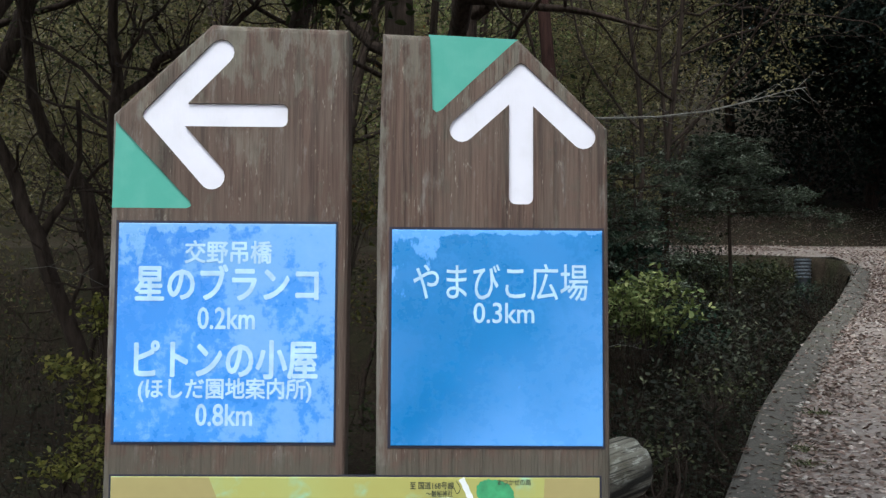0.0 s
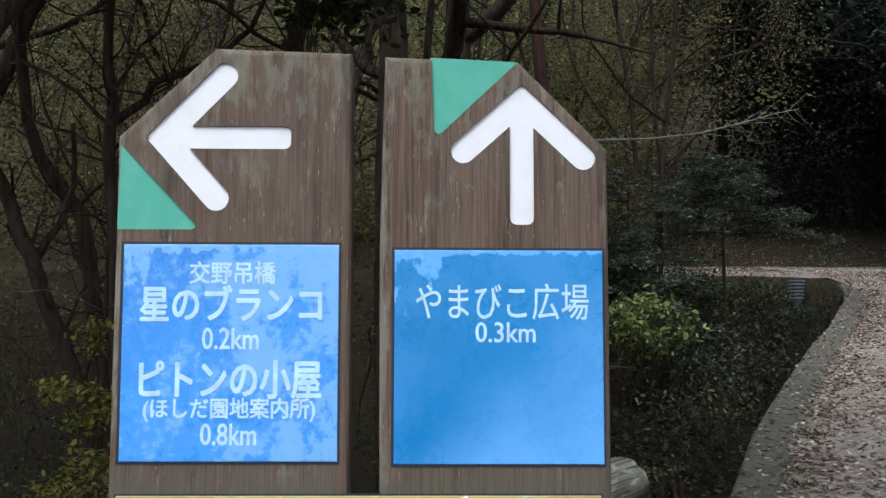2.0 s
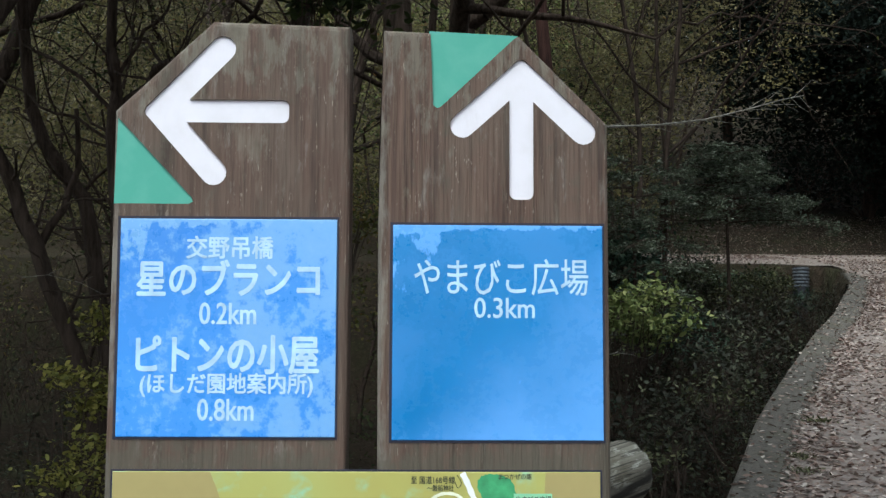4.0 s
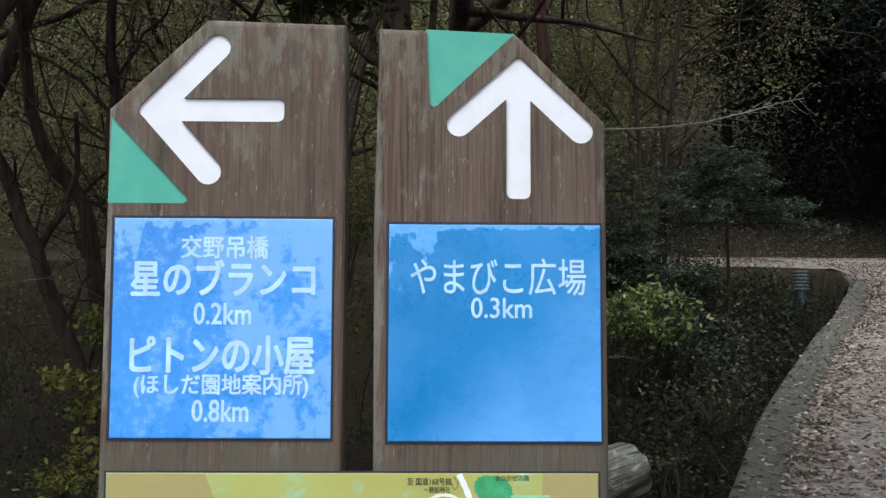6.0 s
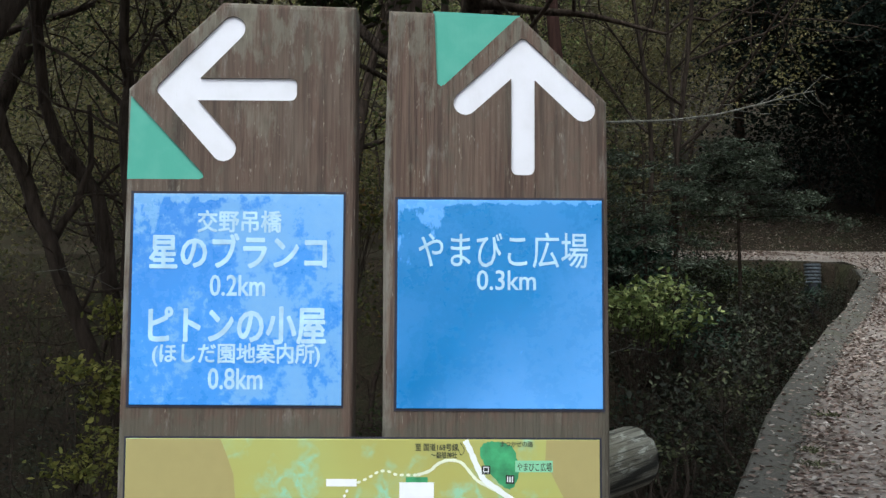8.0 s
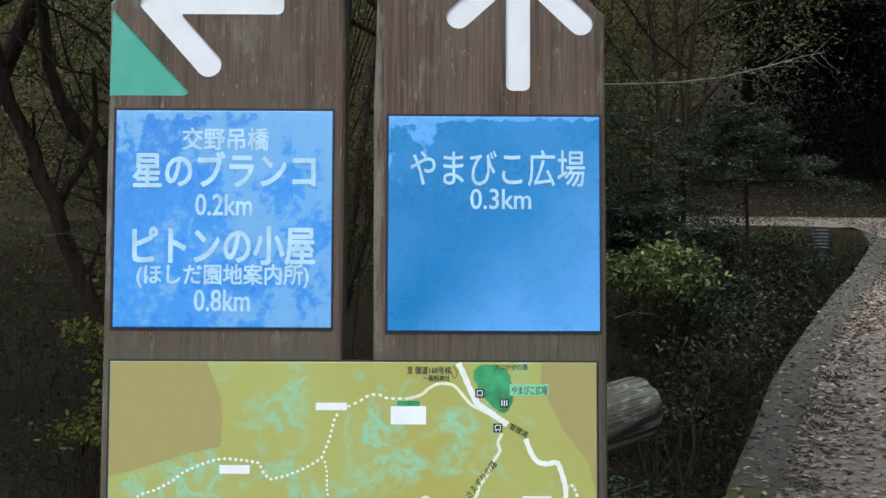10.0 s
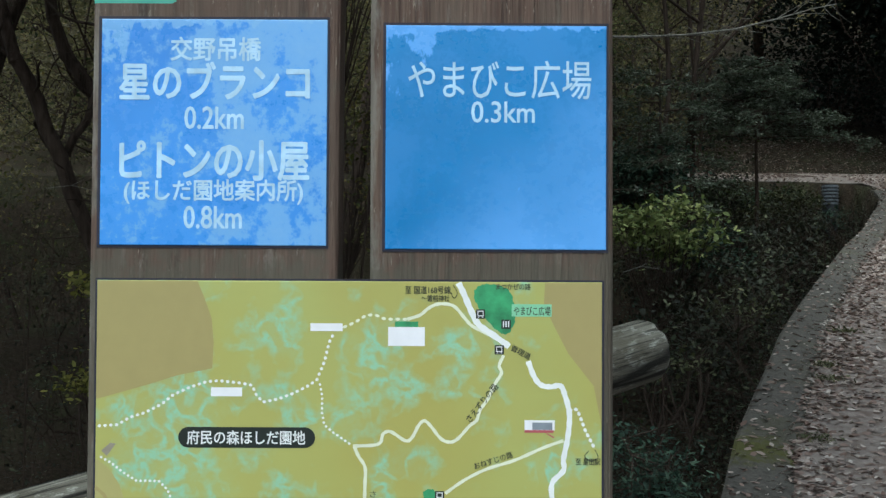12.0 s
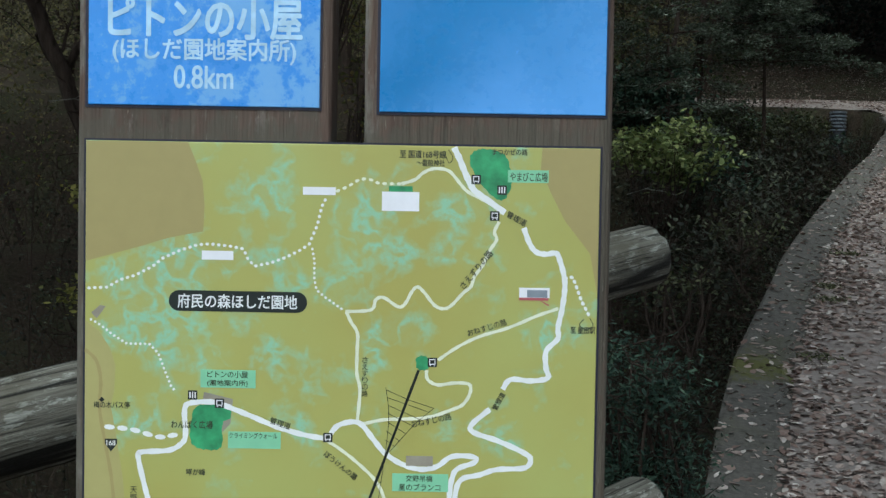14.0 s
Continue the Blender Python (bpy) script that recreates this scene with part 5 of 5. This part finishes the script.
    clump_bush(95, 4.2, 15.4, (4.75, 15.6, 2.32), (0.6, 0.3, 0.33), 36, LEAF_SPRIG, 0.05, 1100, "low green bush below the bend", 0.08)
    clump_bush(96, 2.6, 14.2, (2.65, 14.2, 2.65), (0.65, 0.5, 0.5), 60, LEAF_FERN, 0.062, 3600, "dark green leafy bush in the gully", 0.11)
    clump_bush(97, 3.2, 12.9, (3.2, 12.9, 1.75), (0.5, 0.4, 0.35), 30, LEAF_FERN, 0.05, 1200, "dark green leafy bush in the gully", 0.09)
    clump_bush(98, 5.85, 17.0, (5.88, 17.05, 2.30), (0.32, 0.14, 0.20), 18, LEAF_FERN, 0.045, 700, "low green bush in front of the drain pipe", 0.06)
    clump_bush(59, 5.1, 18.1, (5.25, 18.1, 2.66), (0.75, 0.3, 0.22), 36, LEAF_FERN, 0.045, 1000, "low green bush on the bank below the bend", 0.08)
    for n, (x, y, z, rx, rz, leaf) in enumerate(((4.5, 18.2, 2.76, 0.5, 0.28, LEAF_MID), (5.55, 17.95, 2.56, 0.45, 0.24, LEAF_SHADE), (5.0, 17.5, 2.52, 0.5, 0.30, LEAF_MID),
                                                 (4.3, 17.3, 2.54, 0.5, 0.32, LEAF_SHADE), (5.7, 18.4, 2.74, 0.4, 0.18, LEAF_MID), (4.0, 18.5, 2.75, 0.5, 0.3, LEAF_SHADE), (4.65, 18.6, 3.10, 0.55, 0.34, LEAF_SHADE))):
        clump_bush(720 + n, x, y, (x, y, z), (rx, 0.25, rz), 30, leaf, 0.05, 1000, "tangled brown and green bush on the bank below the bend", 0.09)
    clump_bush(99, -1.25, 2.2, (-1.2, 2.0, 0.25), (0.4, 0.3, 0.3), 24, LEAF_FERN, 0.04, 900, fern, 0.07)
    clump_bush(60, -2.2, 7.1, (-2.2, 7.1, 1.28), (0.22, 0.25, 0.20), 14, LEAF_GOLD, 0.045, 750, "bush with yellow-green leaves below the trees", 0.065)
    clump_bush(61, -2.2, 7.6, (-2.2, 7.6, 1.74), (0.12, 0.2, 0.22), 9, LEAF_GOLD, 0.045, 380, "bush with yellow-green leaves below the trees", 0.055)
    clump_bush(62, -2.1, 6.8, (-2.12, 6.8, 0.80), (0.30, 0.25, 0.20), 16, LEAF_GOLD, 0.042, 800, "bush with yellow-green leaves below the trees", 0.065)
    clump_bush(63, -1.3, 9.5, (-0.62, 9.6, 2.4), (0.3, 0.3, 0.9), 20, LEAF_AUTUMN, 0.045, 900, "thin bush with yellow-green leaves behind the sign", 0.10)
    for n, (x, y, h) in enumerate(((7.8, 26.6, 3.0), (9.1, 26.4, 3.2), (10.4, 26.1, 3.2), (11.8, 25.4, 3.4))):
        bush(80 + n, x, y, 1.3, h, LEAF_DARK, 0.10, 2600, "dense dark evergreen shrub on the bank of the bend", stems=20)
    leafy = "dense dark green and brown bush filling the gully"
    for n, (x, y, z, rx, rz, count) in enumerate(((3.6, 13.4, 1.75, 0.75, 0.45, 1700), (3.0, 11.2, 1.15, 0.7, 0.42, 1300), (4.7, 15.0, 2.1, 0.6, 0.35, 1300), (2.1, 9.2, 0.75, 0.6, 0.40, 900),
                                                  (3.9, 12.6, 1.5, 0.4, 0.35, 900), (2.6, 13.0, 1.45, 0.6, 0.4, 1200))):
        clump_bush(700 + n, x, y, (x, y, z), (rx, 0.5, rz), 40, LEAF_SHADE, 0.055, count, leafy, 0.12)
    evergreen(70, 4.35, 15.4, 4.5, 1.12, 26, 12000, 0.062, "small broad dark evergreen tree beside the bend", 0.74)
    evergreen(71, 2.75, 13.8, 4.2, 1.2, 18, 7000, 0.06, "small dark evergreen tree in the gully")
    evergreen(72, 1.9, 15.8, 4.7, 1.3, 18, 5000, 0.055, "small dark evergreen tree in the gully")


def build_undergrowth():
    rng = np.random.default_rng(21)
    n = 9000
    x, y = rng.uniform(-14, 6.4, n), rng.uniform(1.6, 24, n)
    x[:1400], y[:1400] = rng.uniform(3.2, 6.4, 1400), rng.uniform(14.5, 18.6, 1400)
    y[1400:1900] = rng.uniform(2.2, 11, 500)
    x[1400:1900] = kerb_x(y[1400:1900]) - rng.uniform(0.1, 0.9, 500)
    g = gully_depth(x, y)
    clump = np.sin(x * 1.7 + 2 * np.sin(y * 0.9)) + np.sin(y * 1.3 + x * 0.6)
    keep = (g > 0.08) & ((clump > rng.normal(size=n) * 0.8) | (np.arange(n) < 1900)) & (np.hypot(x - 6.2, y - 18.1) > 0.5) & ~((x < -0.3) & (y < 5.0))
    x, y, g = x[keep], y[keep], g[keep]
    h = rng.uniform(0.1, 0.75, len(x)) * np.clip(g / 1.5, 0.3, 1)
    h = h * (1 + 1.6 * smooth(13.5, 15.5, y) * smooth(2.5, 4, x) + 1.2 * smooth(-1, -3.5, x))
    base = np.stack([x, y, land(x, y)], 1)
    c = np.repeat(base + np.stack([0 * h, 0 * h, h * 0.6], 1), 14, axis=0)
    c = c + rng.normal(size=c.shape) * np.array([0.14, 0.14, 0.16])
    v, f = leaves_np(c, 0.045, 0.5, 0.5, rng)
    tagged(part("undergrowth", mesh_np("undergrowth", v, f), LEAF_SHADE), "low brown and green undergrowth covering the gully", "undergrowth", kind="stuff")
    b = base
    e = b + rng.normal(size=b.shape) * np.array([0.45, 0.45, 0.12]) + np.stack([0 * b[:, 0], 0 * b[:, 0], h * 1.2 + 0.1], 1)
    segs = np.concatenate([b, e, np.full((len(b), 1), 0.005), np.full((len(b), 1), 0.002)], 1)
    tagged(part("brambles", mesh_np("brambles", *tubes(segs, 3)), BARK), "thin dry brown stems tangled in the gully", "undergrowth", kind="stuff")


def build_litter():
    rng = np.random.default_rng(5)
    n = 62000
    y = -1.5 + 21 * rng.uniform(0, 1, n) ** 1.35
    y = np.where(y < 0.3, y - np.abs(rng.normal(size=n)) * 2.5, y)
    x = kerb_x(y) + rng.uniform(0.0, ROAD_W, n)
    m = 30000
    y = np.concatenate([y, rng.uniform(-12, -1, m), rng.uniform(-7, 1.2, m // 3)])
    x = np.concatenate([x, 0.9 + rng.uniform(0.0, ROAD_W, m), rng.uniform(-4.5, 0.9, m // 3)])
    y = np.concatenate([y, rng.uniform(18.0, 22.8, 9000)])
    x = np.concatenate([x, rng.uniform(4.6, 10.2, 9000)])
    y = np.concatenate([y, -1.0 + 18 * rng.uniform(size=9000) ** 1.3])
    x = np.concatenate([x, kerb_x(y[-9000:]) + 0.22 + np.abs(rng.normal(size=9000)) * 0.2])
    n = len(x)
    off = x - kerb_x(y)
    drift = np.sin(x * 2.3 + 1.7 * np.sin(y * 1.1)) + np.sin(y * 2.9 + x) + 2.2 * smooth(1.9, 0.4, off) + 2.0 * smooth(5.0, 2.0, y)
    thin = drift < 1.0 + 1.4 * rng.normal(size=n)
    edge = (off < 0.42) & (off > -0.02) & (y > 0.4)
    keep = (~edge | (rng.uniform(size=n) < 0.13 + 1.0 * np.clip(off / 0.44, 0, 1) ** 3)) & ((y < 18.8) | (y > 18.8 + 0.06 * np.clip(6.3 - x, 0, 12)))
    keep &= ~((off < 0) & (y < 18.8) & (gully_depth(x, y) > -0.1))
    keep &= ~thin | edge
    x, y, edge, off = x[keep], y[keep], edge[keep], off[keep]
    z = road_z(y) + np.where(edge, 0.056 - 0.10 * np.clip(off - 0.03, 0, 1), np.where((off < 0.2) & (y < 17), -0.012, 0.024))
    ky = 0.5 + 16.6 * rng.uniform(size=900) ** 1.15
    ko = rng.uniform(0.01, 0.3, 900)
    x = np.concatenate([x, kerb_x(ky) + ko])
    y = np.concatenate([y, ky])
    z = np.concatenate([z, road_z(ky) + 0.057 - 0.10 * np.clip(ko - 0.03, 0, 1)])
    by, bx = rng.uniform(22.8, 26.2, 9000), rng.uniform(4.5, 13.5, 9000)
    x, y, z = np.concatenate([x, bx]), np.concatenate([y, by]), np.concatenate([z, land(bx, by) + 0.02])
    v, f = oval_leaves(np.stack([x, y, z - 0.004], 1), 0.043, 0.74, 0.62, rng)
    ob = part("leaf_litter", mesh_np("leaf_litter", v, f), LEAF_DRY)
    tagged(ob, "dry brown fallen leaves strewn over the road", "fallen leaves", kind="stuff")


def build_far_woods():
    rng = np.random.default_rng(8)
    segs = []
    for _ in range(120):
        x, y = rng.uniform(-30, 9), rng.uniform(24, 44)
        x = min(x, 0.2 * y)
        z, h, r = float(land(x, y)), rng.uniform(6, 11), rng.uniform(0.05, 0.14)
        p = np.array([x, y, z - 0.3])
        d = np.array([rng.normal() * 0.12, 0, 1.0])
        for k in range(6):
            q = p + d * h / 6
            segs.append((*p, *q, r * (1 - k / 7), r * (1 - (k + 1) / 7)))
            for _ in range(2 if k else 0):
                e = p + rng.normal(size=3) * (1.1, 0.9, 0.3) + (0, 0, 0.7)
                segs.append((*p, *e, r * 0.3, r * 0.06))
            d = d + np.array([rng.normal() * 0.14, rng.normal() * 0.1, 0])
            p = q
    v, f = tubes(segs, 5)
    tagged(part("far_trunks", mesh_np("far_trunks", v, f), BARK), "many thin trunks of the wood farther up the slope", "wood", kind="stuff")
    near = 4200
    n = 13000
    x = np.concatenate([rng.uniform(-16, 7.4, near), rng.uniform(-34, 11, n - near)])
    y = np.concatenate([rng.uniform(22.5, 28, near), rng.uniform(27, 50, n - near)])
    up = np.concatenate([rng.uniform(0.6, 6.5, near), rng.uniform(0.3, 6.0, n - near)])
    x = np.where(x > (0.215 + 0.05 * smooth(3.0, 6.0, up + rng.normal(size=n) * 1.3)) * y, x - 14, x)
    dense = np.sin(x * 0.8 + 1.5 * np.sin(up * 0.9 + y * 0.3)) + np.sin(up * 1.4 + x * 0.35 + y * 0.5) > rng.normal(size=n) * 0.6 - 1.0
    x, y, up = x[dense], y[dense], up[dense]
    near, n = int(dense[:near].sum()), int(dense.sum())
    c = np.stack([x, y, land(x, y) + up], 1)
    size = np.where(np.arange(n) < near, 0.09, 0.19)
    spread = np.where(np.arange(n) < near, 0.30, 0.50)
    c = np.repeat(c, 26, axis=0) + rng.normal(size=(n * 26, 3)) * np.repeat(spread, 26)[:, None] * np.array([1.2, 1.2, 0.6])
    v, f = leaves_np(c, np.repeat(size, 26)[:, None], 0.4, 0.55, rng)
    m = 6500
    hx, hy = rng.uniform(-40, 17, m), rng.uniform(46, 60, m)
    hx = np.where(hx > 0.28 * hy, hx - 20, hx)
    hup = np.where(hx > 0.2 * hy, rng.uniform(0.3, 6, m), rng.uniform(0.5, 14, m))
    hc = np.repeat(np.stack([hx, hy, land(hx, hy) + hup], 1), 16, axis=0)
    hc = hc + rng.normal(size=hc.shape) * np.array([0.9, 0.7, 0.5])
    hv, hf = leaves_np(hc, 0.34, 0.3, 0.6, rng)
    v, f = np.concatenate([v, hv]), np.concatenate([f, hf + len(v)])
    tagged(part("far_foliage", mesh_np("far_foliage", v, f), LEAF_OLIVE), "thin olive autumn foliage of the wood farther up the slope", "wood", kind="stuff")


build_woods()
build_leaning_trees()
build_snag()
build_bushes()
build_weeds()
build_undergrowth()
build_litter()
build_far_woods()
